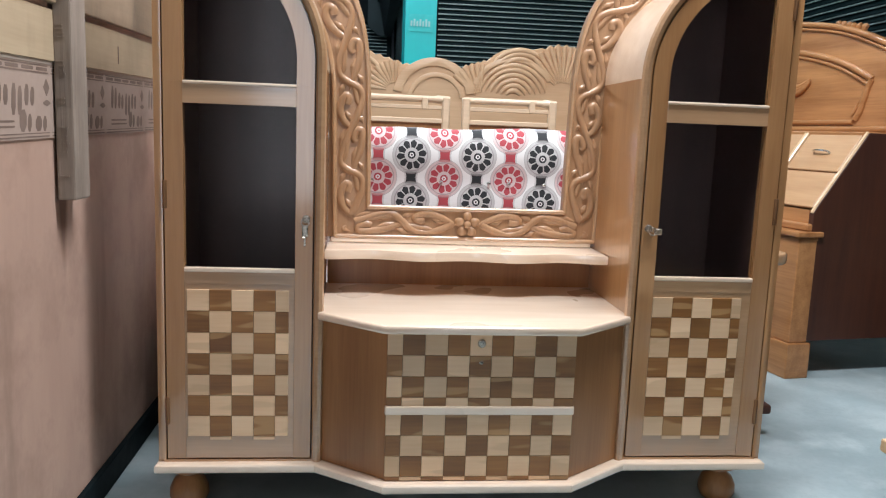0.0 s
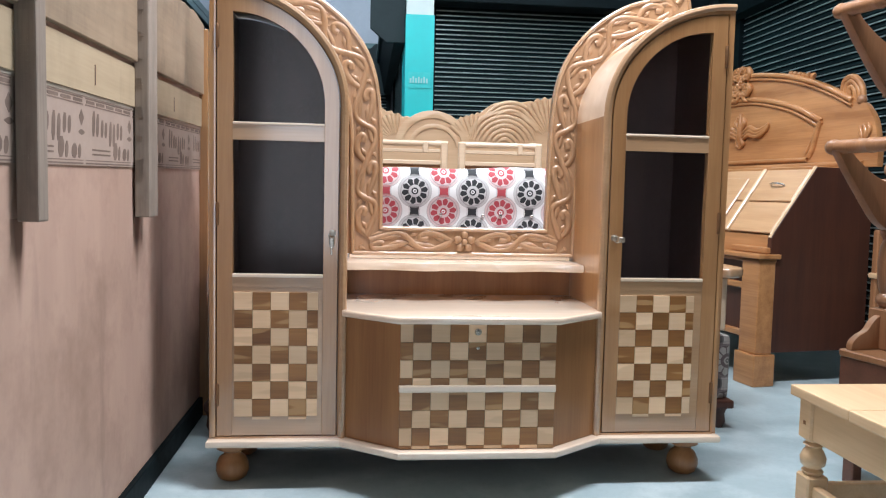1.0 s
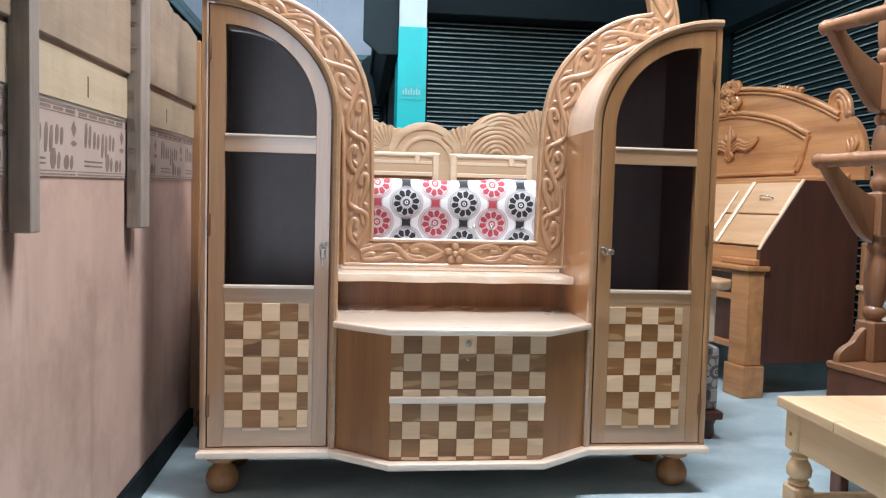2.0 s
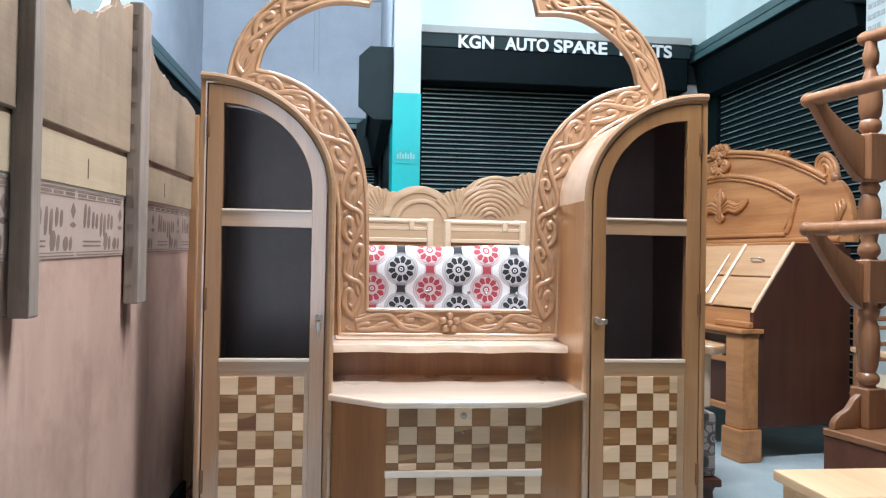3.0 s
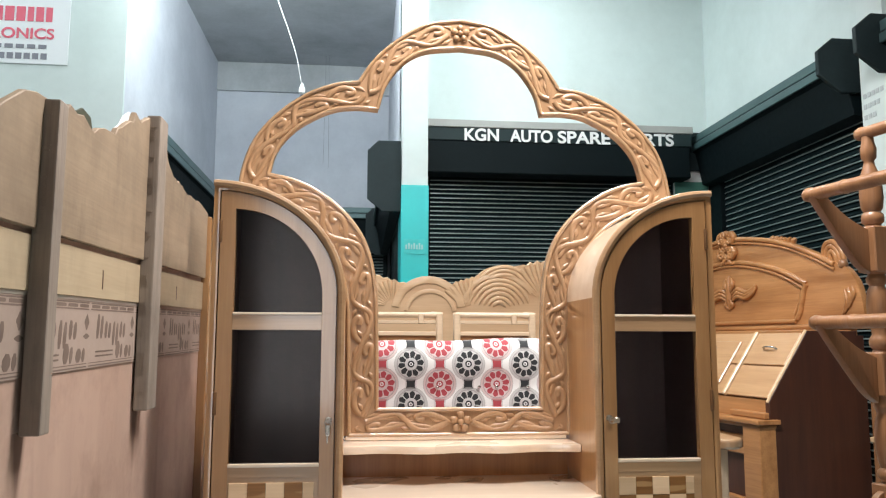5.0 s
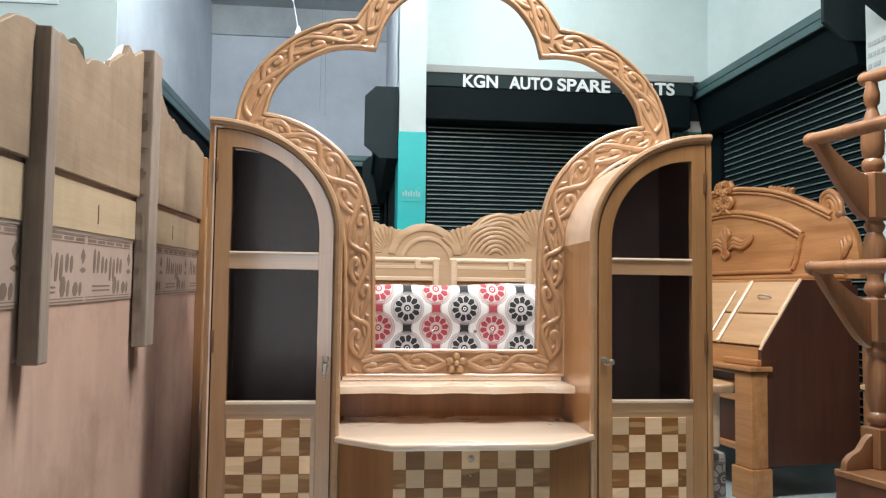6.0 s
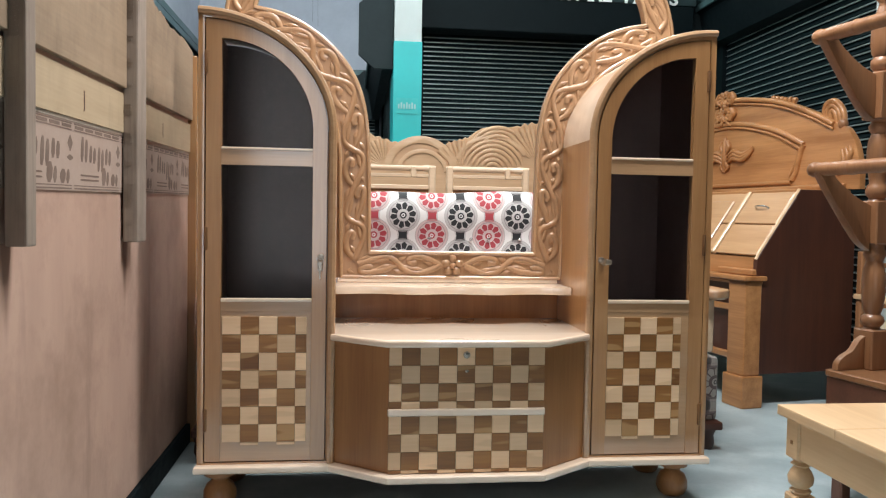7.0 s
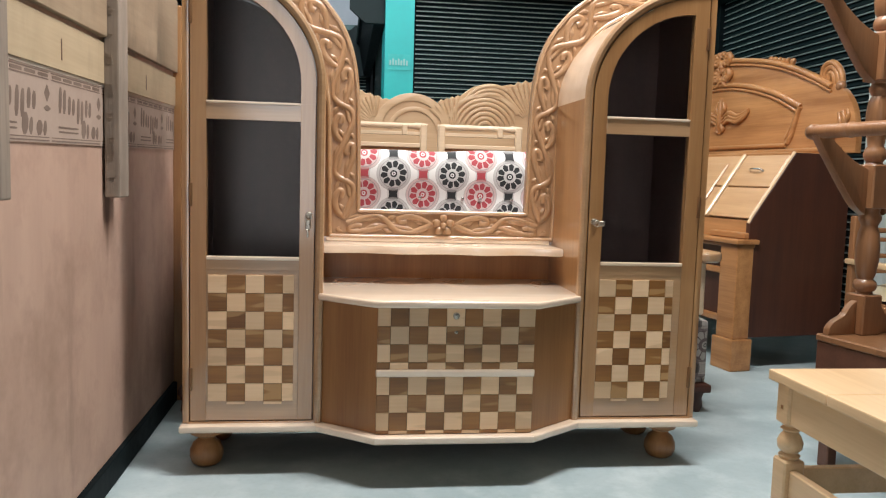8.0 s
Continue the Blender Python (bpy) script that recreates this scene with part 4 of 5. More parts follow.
for (ya_, za_), (yb_, zb_) in zip(key_pts, key_pts[1:]):
    steps = max(1, int(abs(ya_ - yb_) / 0.022)) if -0.8 < ya_ < 0.72 else 1
    for i in range(steps):
        f = i / steps
        rough_ = random.uniform(-0.006, 0.005) if -0.75 < ya_ < 0.70 else 0.0
        edge.append((ya_ + (yb_ - ya_) * f, za_ + (zb_ - za_) * f + rough_))
edge.append(key_pts[-1])
up = part("carved_board", plate(crest + edge, 0.001, 0.016, "x", 0.002), M_BOARD, LP, "thick pale board with a carved uneven top edge")
smooth(up, 25)
part("torn_packing", plate([(-0.44, 1.38), (-0.43, 1.440), (-0.37, 1.478), (-0.33, 1.500), (-0.30, 1.530), (-0.255, 1.556), (-0.20, 1.550), (-0.17, 1.564), (-0.14, 1.560), (-0.14, 1.38)], -0.006, -0.001, "x", 0.001), M_WHITE, up, "torn white packing behind the crest")
part("olive_scrap", plate([(-0.60, 1.38), (-0.615, 1.448), (-0.575, 1.468), (-0.525, 1.462), (-0.51, 1.435), (-0.545, 1.38)], -0.008, -0.002, "x", 0.001), plain("olive_rag", (0.055, 0.060, 0.030), 0.85, 0, 0.5, 20), up, "dark olive scrap of cloth")
part("nailed_strip", climb(box(0.001, -2.6, 1.063, 0.008, 0.72, 1.166, 0.001)), wood("pale_strip", (0.50, 0.385, 0.25), (0.37, 0.275, 0.17), "y", rough=0.7, coat=0, figure=0.6, stain=0.35), LP, "paler strip of board")
for by, w, d, z0, z1 in ((-0.818, 0.044, 0.044, 0.795, 1.412), (-0.120, 0.086, 0.044, 0.780, 1.588)):
    bt = part("batten", box(0.0065, by, z0, d, by + w, z1, 0.004, 2), M_RAW, LP, "rough sawn batten")
    bmk = bmesh.new()
    zk = z0 + 0.05
    while zk < z1 - 0.03:
        join(bmk, box(0.012, by - 0.0012, zk, d - 0.010 - random.uniform(0, 0.008), by + 0.001, zk + 0.0022))
        zk += random.choice((0.0075, 0.0085, 0.0095, 0.05))
    tagged(part("saw_texture", bmk, M_RAW, bt, "fine saw marks"), kind="stuff")
post = part("end_post", box(-0.03, 0.722, 0.0, 0.030, 0.80, 1.44, 0.004), M_FRAME, LP, "planed end post")
part("peg", box(-0.02, 0.75, 0.735, 0.060, 0.78, 0.77, 0.004), M_DRAWERSIDE, post, "projecting wooden peg")
part("end_post", box(-0.05, -2.55, 0.0, -0.02, -2.47, 1.2, 0.004), M_FRAME, LP)
# near-black bar added in place of the shadow under the ply
part("skirting_board", box(-0.05, -2.47, 0.0, 0.012, 0.722, 0.073, 0.003), M_HOOD, LP, "black rail added for the shade in the gap at the floor")
for ny in (-1.02, -0.42, 0.30):
    part("nail_slot", climb(box(0.0075, ny, 1.085, 0.0085, ny + 0.006, 1.130)), M_BEDSIDE, LP, "dark slit in the strip")
# printed band: plain shapes only
ink = part("printed_band", climb(box(0.0002, -2.6, 0.907, 0.0030, 0.72, 1.063)), plain("stamp_ground", (0.44, 0.335, 0.275), 0.7, 0, 0.25, 12, 0, dirt=(0.33, 0.24, 0.19)), LP, "pale band with repeated brown printed shapes")
part("bright_fray", climb(box(0.003, -2.6, 1.056, 0.0042, 0.72, 1.0628)), plain("torn_paper", (0.60, 0.51, 0.43), 0.9, 0, 0.25, 20, 0, spec=0.1), ink, "pale torn paper edge")
bm = bmesh.new()


def blob(y0, z0, y1, z1, lean=0.0, cut=0.25):
    """A stamped shape with clipped corners, leaning towards its top."""
    y0, y1 = max(-2.6, y0), min(0.71, y1)
    if y1 - y0 > 0.001:
        cy, cz = (y1 - y0) * cut, (z1 - z0) * cut
        pts = [(y0 + cy, z0), (y1 - cy, z0), (y1, z0 + cz), (y1, z1 - cz), (y1 - cy, z1), (y0 + cy, z1), (y0, z1 - cz), (y0, z0 + cz)]
        join(bm, plate([(a + lean * (b - z0), b) for a, b in pts], 0.003, 0.0034, "x"))


for k in range(-6, 4):
    y = -0.427 + 0.340 * k
    # an upper row of heavy hollow blocks, a small emblem, then a lower row of slim blocks
    for i, (z0, z1) in enumerate(((0.972, 1.028), (0.972, 1.012), (0.954, 1.012), (0.972, 1.012))):
        a = y + i * 0.057
        blob(a, z0, a + 0.017, z1, 0.1)
        blob(a + 0.026, z0, a + 0.043, z1 - 0.004, 0.1)
    for i, (w, h) in enumerate(((0.030, 0.042), (0.017, 0.034), (0.030, 0.030), (0.017, 0.030))):
        a = y + 0.145 + i * 0.036
        blob(a, 0.922, a + w, 0.922 + h, 0.12, 0.3)
    blob(y + 0.262, 0.992, y + 0.290, 1.026, 0.0, 0.45)
    blob(y + 0.258, 0.972, y + 0.294, 0.984, 0.0, 0.4)
    for i in range(2):
        blob(y, 0.940 - i * 0.010, y + 0.125, 0.944 - i * 0.010, 0.0, 0.1)
    for z, h in ((1.050, 0.003), (1.036, 0.003), (0.917, 0.002), (0.910, 0.003)):
        blob(y - 0.04, z, y + 0.285, z + h, 0.0, 0.05)
    for i in range(5):
        blob(y - 0.035 + i * 0.066, 1.041, y + 0.018 + i * 0.066, 1.048, 0.0, 0.1)
climb(bm)
tagged(part("stamp_print", bm, M_STAMP, ink, "worn brown stamped shapes"), kind="stuff")


# ---- sofa behind the cabinet ----
SF = thing("sofa", pose(0.0136, 0.09, -0.036) @ Matrix.Scale(1.04, 4), "wooden sofa upholstered in white cloth with black and red medallions", "sofa")


def cushion(x0, x1, sec, tilt=0.0, n=26):
    """A soft roll: section sec (y, z) swept along x, with eased ends and slight sag."""
    bm = bmesh.new()
    rows = []
    cy = sum(p[0] for p in sec) / len(sec)
    cz = sum(p[1] for p in sec) / len(sec)
    for i in range(n + 1):
        u = i / n
        x = x0 + (x1 - x0) * u
        e = min(1.0, (min(u, 1 - u) * n / 2.5)) ** 0.5 if 0 < u < 1 else 0.72
        e = max(0.72, e)
        sag = 0.004 * math.sin(u * 23.0) + tilt * (x - 0.08)
        rows.append([bm.verts.new((x, cy + (y - cy) * e, cz + (z - cz) * e + sag)) for y, z in sec])
    for a, b in zip(rows, rows[1:]):
        for k in range(len(sec)):
            bm.faces.new((a[k], b[k], b[(k + 1) % len(sec)], a[(k + 1) % len(sec)]))
    bm.faces.new(rows[0])
    bm.faces.new(rows[-1][::-1])
    return bm


sec = [(p.x, p.z) for p in spline([(1.04, 0, 0.44), (1.022, 0, 0.60), (1.018, 0, 0.70), (1.030, 0, 0.775), (1.018, 0, 0.85), (1.028, 0, 0.92), (1.062, 0, 0.962), (1.105, 0, 0.972), (1.15, 0, 0.955), (1.175, 0, 0.90), (1.18, 0, 0.6), (1.16, 0, 0.44)], 4)]
bc = smooth(part("back_cushion", cushion(-0.80, 0.98, sec, 0.022), M_CLOTH, SF, "padded back in medallion cloth"), 80)
for bx_ in (-0.275, -0.02, 0.16, 0.235, 0.37, 0.62):
    bm = bead(bmesh.new(), Vector((bx_, 1.020, 0.772)), 0.008, 0.007, 0.008)
    smooth(part("tuft_button", bm, M_CHROME, bc, "small glittering button"))
sec = [(p.x, p.z) for p in spline([(0.40, 0, 0.30), (0.385, 0, 0.36), (0.40, 0, 0.43), (0.48, 0, 0.455), (0.9, 0, 0.45), (1.02, 0, 0.44), (1.02, 0, 0.30)], 4)]
smooth(part("seat_cushion", cushion(-0.78, 0.93, sec), M_CLOTH, SF), 80)
part("seat_rail", box(-0.80, 0.40, 0.20, 0.93, 1.18, 0.30, 0.01), M_DRAWERSIDE, SF)
part("back_board", box(-0.80, 1.18, 0.30, 0.98, 1.21, 0.93, 0.005), M_SOFAWOOD, SF)
for ax in (-0.86, 0.93):
    part("arm_panel", box(ax, 0.41, 0.14, ax + 0.055, 1.15, 0.375, 0.02, 2), M_ARMCLOTH, SF, "dark medallion cloth on the arm side")
    part("arm_post", box(ax + 0.03, 0.50, 0.375, ax + 0.075, 0.55, 0.575, 0.006), M_SOFAWOOD, SF)
    arm = plate([(p.x, p.y) for p in spline([(ax - 0.01, 1.15, 0), (ax - 0.01, 0.60, 0), (ax + 0.01, 0.50, 0), (ax + 0.07, 0.455, 0), (ax + 0.13, 0.50, 0), (ax + 0.14, 0.60, 0), (ax + 0.12, 1.15, 0)], 5)], 0.575, 0.612, "z", 0.012, 3)
    smooth(part("armrest", arm, M_FRAME_X, SF, "broad rounded wooden armrest"), 60)
    part("foot_rail", box(ax - 0.01, 0.385, 0.11, ax + 0.065, 1.15, 0.14, 0.008, 2), M_BEDSIDE, SF)
    smooth(part("leg", lathe([(0.022, 0.035), (0.03, 0.055), (0.026, 0.085), (0.036, 0.11)], 18, ax + 0.022, 0.43, 0), M_BEDSIDE, SF))
    smooth(part("leg", lathe([(0.022, 0.035), (0.03, 0.055), (0.026, 0.085), (0.036, 0.11)], 18, ax + 0.022, 1.10, 0), M_BEDSIDE, SF))
for x0, x1 in ((-0.55, 0.035), (0.085, 0.475)):
    smooth(part("top_rail", sweep(bmesh.new(), [Vector((x0, 1.33, 1.085)), Vector((x0 + 0.02, 1.33, 1.087)), Vector((x1 - 0.06, 1.33, 1.087)), Vector((x1 - 0.05, 1.33, 1.087)), Vector((x1, 1.33, 1.085))], [0.013, 0.014, 0.013, 0.017, 0.015], (0, -1, 0), 10), M_SOFAWOOD, SF), 50)
    part("cross_rail", box(x0, 1.322, 1.045, x1, 1.338, 1.062, 0.003), M_SOFAWOOD, SF)
    part("cross_rail", box(x0, 1.318, 0.990, x1, 1.345, 1.010, 0.003), M_SOFAWOOD, SF)
    part("back_slat", box(x0, 1.328, 0.93, x1, 1.336, 0.992, 0.002), M_DRAWERSIDE, SF)
    part("stile", box(x1 - 0.032, 1.310, 0.30, x1, 1.345, 1.098, 0.006), M_SOFAWOOD, SF)
    part("stile", box(x0, 1.310, 0.30, x0 + 0.032, 1.345, 1.098, 0.006), M_SOFAWOOD, SF)
    part("short_block", box(x1 - 0.115, 1.312, 1.045, x1 - 0.09, 1.34, 1.095, 0.004), M_SOFAWOOD, SF)
part("rear_rail", box(-0.80, 1.345, 0.06, 0.98, 1.375, 0.30, 0.004), M_SOFAWOOD, SF)
part("rear_rail", box(-0.80, 1.21, 0.28, 0.98, 1.345, 0.31, 0.004), M_SOFAWOOD, SF)
part("rear_leg", box(-0.60, 1.345, 0.035, -0.55, 1.375, 0.06), M_SOFAWOOD, SF)
part("rear_leg", box(0.60, 1.345, 0.035, 0.65, 1.375, 0.06), M_SOFAWOOD, SF)


# ---- carved headboard behind the sofa ----
HB = thing("carved_headboard", pose(0.101, 3.2, -0.286) @ Matrix.Scale(1.282, 4), "honey-coloured headboard carved with fans and nested arches", "headboard")
top_line = spline([(-1.05, 0, 1.05), (-0.80, 0, 1.25), (-0.60, 0, 1.37), (-0.44, 0, 1.40)], 5)
fan1 = []
for i in range(15):
    u = i / 14
    fan1.append(Vector((-0.43 + 0.31 * u, 0, 1.400 - 0.092 * u - (0.012 if i % 2 else 0))))
hump = [Vector((0.02 + 0.20 * math.cos(a), 0, 1.150 + 0.192 * math.sin(a))) for a in [math.radians(128 - 10 * i) for i in range(9)]]
fan2 = [Vector((0.175 + 0.12 * (i / 8), 0, 1.315 + 0.035 * (i / 8) - (0.010 if i % 2 else 0))) for i in range(9)]
arc2 = [Vector((0.42 + 0.15 * math.cos(a), 0, 1.275 + 0.128 * math.sin(a))) for a in [math.radians(140 - 12 * i) for i in range(7)]]
fan3 = [Vector((0.66 + 0.19 * math.cos(a), 0, 1.27 + (0.168 if i % 2 == 0 else 0.152) * math.sin(a))) for i, a in enumerate([math.radians(122 - 6.5 * i) for i in range(19)])]
rest = [Vector((0.92, 0, 1.24)), Vector((1.08, 0, 1.10)), Vector((1.14, 0, 0.95))]
outline = [(p.x, p.z) for p in top_line + fan1 + hump + fan2 + arc2 + fan3 + rest]
smooth(part("board", plate(outline + [(1.14, 0.35), (-1.05, 0.35)], 0.0, 0.035, "y", 0.004), M_HEAD, HB), 30)
for cx, cz, r0, r1, a0, a1 in ((0.02, 1.145, 0.162, 0.206, 8, 172), (0.03, 1.130, 0.122, 0.146, 8, 172), (0.42, 1.150, 0.196, 0.222, 30, 160)):
    arc = [math.radians(a0 + (a1 - a0) * i / 24) for i in range(25)]
    sector = [(cx + r1 * math.cos(a), cz + r1 * 0.95 * math.sin(a)) for a in arc] + [(cx + r0 * math.cos(a), cz + r0 * 0.95 * math.sin(a)) for a in arc[::-1]]
    smooth(part("carved_band", plate(sector, -0.010, 0.001, "y", 0.004, 2), M_HEAD, HB), 40)
for cx, cz, rs, a0, a1 in ((0.42, 1.165, (0.035, 0.062, 0.089, 0.116, 0.143, 0.168), 10, 170), (0.45, 1.245, (0.115, 0.140, 0.162), 42, 150), (-0.40, 1.18, (0.06, 0.1, 0.14, 0.18), 20, 160)):
    for r in rs:
        bm = sweep(bmesh.new(), [Vector((cx + r * math.cos(a), -0.001, cz + r * 0.93 * math.sin(a))) for a in [math.radians(a0 + (a1 - a0) * i / 20) for i in range(21)]], [0.003 + 0.0115 * math.sin(math.pi * i / 20) ** 0.5 for i in range(21)], (0, -1, 0), 8, 0.9)
        smooth(part("carved_arch", bm, M_HEAD, HB), 60)
for cx, cz, r0, r1, a0, a1, n in ((0.67, 1.20, 0.05, 0.225, 35, 140, 13), (-0.18, 1.17, 0.04, 0.148, 85, 170, 9), (0.25, 1.14, 0.04, 0.18, 85, 135, 6)):
    for i in range(n):
        a = math.radians(a0 + (a1 - a0) * i / (n - 1))
        pts = [Vector((cx + r * math.cos(a + 0.25 * (r - r0)), -0.001, cz + r * math.sin(a + 0.25 * (r - r0)))) for r in [r0 + (r1 - r0) * j / 8 for j in range(9)]]
        bm = sweep(bmesh.new(), pts, [0.004 + 0.0125 * (j / 8) ** 0.8 * (1 - 0.35 * (j / 8) ** 6) for j in range(9)], (0, -1, 0), 8, 0.9)
        smooth(part("fan_petal", bm, M_HEAD, HB), 60)
part("leg", box(-1.0, 0.0, 0.223, -0.93, 0.035, 0.35), M_HEAD, HB)
part("leg", box(1.0, 0.0, 0.223, 1.07, 0.035, 0.35), M_HEAD, HB)


# ---- storage bed end on the right ----
BD = thing("storage_bed_end", pose(1.457, 1.12, 0, 0, 0, 10), "reddish wooden bed end with carved arched headboard and sloping storage lids", "bed")
W = 1.96
side = [(0.06, 0.155), (0.06, 0.690), (0.075, 0.715), (0.292, 1.021), (0.576, 1.021), (0.576, 1.00), (0.618, 1.00), (0.618, 0.155)]
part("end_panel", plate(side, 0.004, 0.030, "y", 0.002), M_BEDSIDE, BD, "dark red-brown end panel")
part("edge_strip", sweep(bmesh.new(), [Vector((0.06, 0.014, 0.69)), Vector((0.075, 0.014, 0.717)), Vector((0.292, 0.014, 1.023))], 0.008, (0, -1, 0), 8), M_STOOL, BD, "pale lipping along the slope")
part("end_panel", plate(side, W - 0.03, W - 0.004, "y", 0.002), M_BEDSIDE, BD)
for v in (0.0, W - 0.125):
    lg = part("post", box(0.0, v, 0.15, 0.090, v + 0.122, 0.592, 0.004), M_BEDFACE, BD)
    part("plinth_block", box(-0.012, v - 0.012, 0.0, 0.102, v + 0.134, 0.150, 0.006, 2), M_BEDFACE, lg)
part("ledge", box(-0.016, -0.014, 0.592, 0.108, W + 0.014, 0.615, 0.006, 2), M_BEDFACE, BD, "moulded ledge")
part("ledge_fillet", box(0.0, 0.0, 0.575, 0.096, W, 0.592, 0.004), M_BEDFACE, BD)
part("step_block", box(0.035, 0.006, 0.615, 0.09, 0.26, 0.645, 0.005), M_BEDFACE, BD)
part("riser", box(0.062, 0.03, 0.615, 0.075, W - 0.03, 0.70), M_BEDFACE, BD)
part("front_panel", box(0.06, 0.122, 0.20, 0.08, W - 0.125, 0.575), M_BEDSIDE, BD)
for z in (0.50, 0.44, 0.21):
    part("front_rail", box(0.035, 0.122, z, 0.062, W - 0.125, z + 0.03, 0.005), M_BEDFACE, BD)
sl = math.atan2(0.306, 0.217)
SLOPE = Matrix.Translation((0.075, 0, 0.705)) @ Matrix.Rotation(-sl, 4, "Y")


def on_slope(bm):
    bmesh.ops.transform(bm, matrix=SLOPE, verts=bm.verts)
    return bm


for i, (v0, v1) in enumerate(((0.034, 0.335), (0.365, 0.93), (0.96, 1.52), (1.55, 1.925))):
    lid = part("lid", on_slope(box(0.005, v0, -0.012, 0.180, v1, 0.004, 0.003)), M_BEDLID, BD, "sloping storage lid")
    part("lid_upper", on_slope(box(0.186, v0, -0.012, 0.375, v1, 0.006, 0.003)), M_BEDLID, lid)
    bm = sweep(bmesh.new(), [(SLOPE @ Vector((0.275, (v0 + v1) / 2 + a, 0.006 + b))) for a, b in ((-0.045, 0), (-0.04, 0.014), (-0.02, 0.02), (0.02, 0.02), (0.04, 0.014), (0.045, 0))], 0.0048, (1, 0, 0.3), 8)
    smooth(part("handle", bm, M_CHROME, lid, "small bright pull handle"), 60)
    if i:
        ins = part("raised_panel", on_slope(box(0.06, v0 + 0.06, 0.004, 0.32, v1 - 0.06, 0.016, 0.006)), M_BEDLID, lid)
    if i < 3:
        part("divider", on_slope(box(0.0, v1 + 0.003, -0.012, 0.378, v1 + 0.027, 0.016, 0.005)), M_STOOL, BD, "pale divider strip")
part("top_board", box(0.285, 0.03, 1.000, 0.575, W - 0.03, 1.026, 0.004), M_BEDFACE, BD)
half = spline([(-0.05, 0, 1.10), (-0.040, 0, 1.17), (-0.015, 0, 1.255), (0.030, 0, 1.318), (0.055, 0, 1.338)], 5) + spline([(0.085, 0, 1.350), (0.29, 0, 1.448), (0.53, 0, 1.532), (0.80, 0, 1.580), (0.98, 0, 1.594)], 6)
pts = [(p.x, p.z) for p in half] + [(1.96 - p.x, p.z) for p in half[::-1][1:]]
smooth(part("headboard", plate([(y, z) for y, z in pts] + [(2.01, 1.03), (1.92, 1.03), (1.92, 0.30), (0.035, 0.30), (0.035, 1.03), (-0.05, 1.03)], 0.578, 0.615, "x", 0.006, 2), M_BEDFACE, BD, "arched headboard with figured grain"), 30)
HN = (-1, 0, 0)
rim = [Vector((0.574, p.x, p.z)) for p in half[22:]] + [Vector((0.574, 1.96 - p.x, p.z)) for p in half[22:][::-1][1:]]
for off, r in ((0.0, 0.014), (0.024, 0.008)):
    smooth(part("crown_moulding", sweep(bmesh.new(), [p - Vector((0, 0, 0.012 + off)) for p in rim], r, HN, 8), M_BEDFACE, BD, "rounded crown moulding"), 60)
inner = spline([(0.315, 0, 1.270), (0.48, 0, 1.347), (0.64, 0, 1.396), (0.81, 0, 1.430), (0.98, 0, 1.443), (1.15, 0, 1.430), (1.32, 0, 1.396), (1.48, 0, 1.347), (1.645, 0, 1.270)], 6)
loop = [Vector((0.575, p.x, p.z)) for p in inner]
legs_l = [Vector((0.575, a, b)) for a, b in ((0.390, 1.090), (0.365, 1.13), (0.345, 1.20), (0.330, 1.250), (0.315, 1.270))]
legs_r = [Vector((0.575, 1.96 - p.y, p.z)) for p in legs_l]
for k, (r, sh) in enumerate(((0.015, 0.0), (0.009, 0.022))):
    def inset(line):
        return [Vector((0.575, p.y + (0.98 - p.y) * sh * 1.5, p.z - sh * (1.0 if p.z > 1.15 else -1.0))) for p in line]
    for nm, line in (("arch_moulding", loop), ("arch_moulding", legs_l), ("arch_moulding", legs_r)):
        smooth(part(nm, sweep(bmesh.new(), inset(line), r, HN, 8), M_BEDFACE, BD), 60)
for z, r in ((1.078, 0.012), (1.045, 0.016)):
    smooth(part("base_moulding", sweep(bmesh.new(), [Vector((0.574, 0.40 if z > 1.06 else 0.03, z)), Vector((0.574, 1.56 if z > 1.06 else 1.93, z))], r, HN, 8), M_BEDFACE, BD), 60)


for v in (0.075, 1.885):
    smooth(part("rim_knob", bead(bmesh.new(), Vector((0.590, v, 1.352)), 0.024, 0.026, 0.026), M_ALNA, BD, "dark rounded knob at the end of the moulding"), 60)


def carved(name, strokes, c, mat, parent, label, n=8):
    """Raised carving from strokes: each a list of (across, up, radius) round the point c on the headboard."""
    bm = bmesh.new()
    for st in strokes:
        line = spline([(0, a, b) for a, b, _ in st], 5)
        rr = []
        m = len(line)
        for i in range(m):
            f = i / (m - 1) * (len(st) - 1)
            j = min(int(f), len(st) - 2)
            rr.append(st[j][2] + (st[j + 1][2] - st[j][2]) * (f - j))
        sweep(bm, [Vector(c) + p for p in line], rr, HN, n, 1.1)
    return smooth(part(name, bm, mat, parent, label), 60)


wing = []
for s in (-1, 1):
    for d in (0.0, 0.022, 0.042):
        wing.append([(s * 0.02, 0.00 - d, 0.006), (s * 0.08, 0.028 - d, 0.014), (s * 0.15, 0.006 - d * 0.8, 0.014), (s * 0.21, 0.018 - d * 0.5, 0.013), (s * 0.245, 0.040 - d * 0.3, 0.007)])
    wing.append([(0.0, 0.0, 0.008), (s * 0.035, 0.055, 0.016), (s * 0.02, 0.095, 0.008)])
    wing.append([(0.0, -0.02, 0.008), (s * 0.03, -0.06, 0.014), (s * 0.01, -0.085, 0.006)])
wing.append([(0, -0.09, 0.006), (0, -0.03, 0.02), (0, 0.05, 0.018), (0, 0.115, 0.008)])
carved("leaf_carving", wing, (0.570, 0.95, 1.250), M_BEDFACE, BD, "carved winged leaf spray")
fl = []
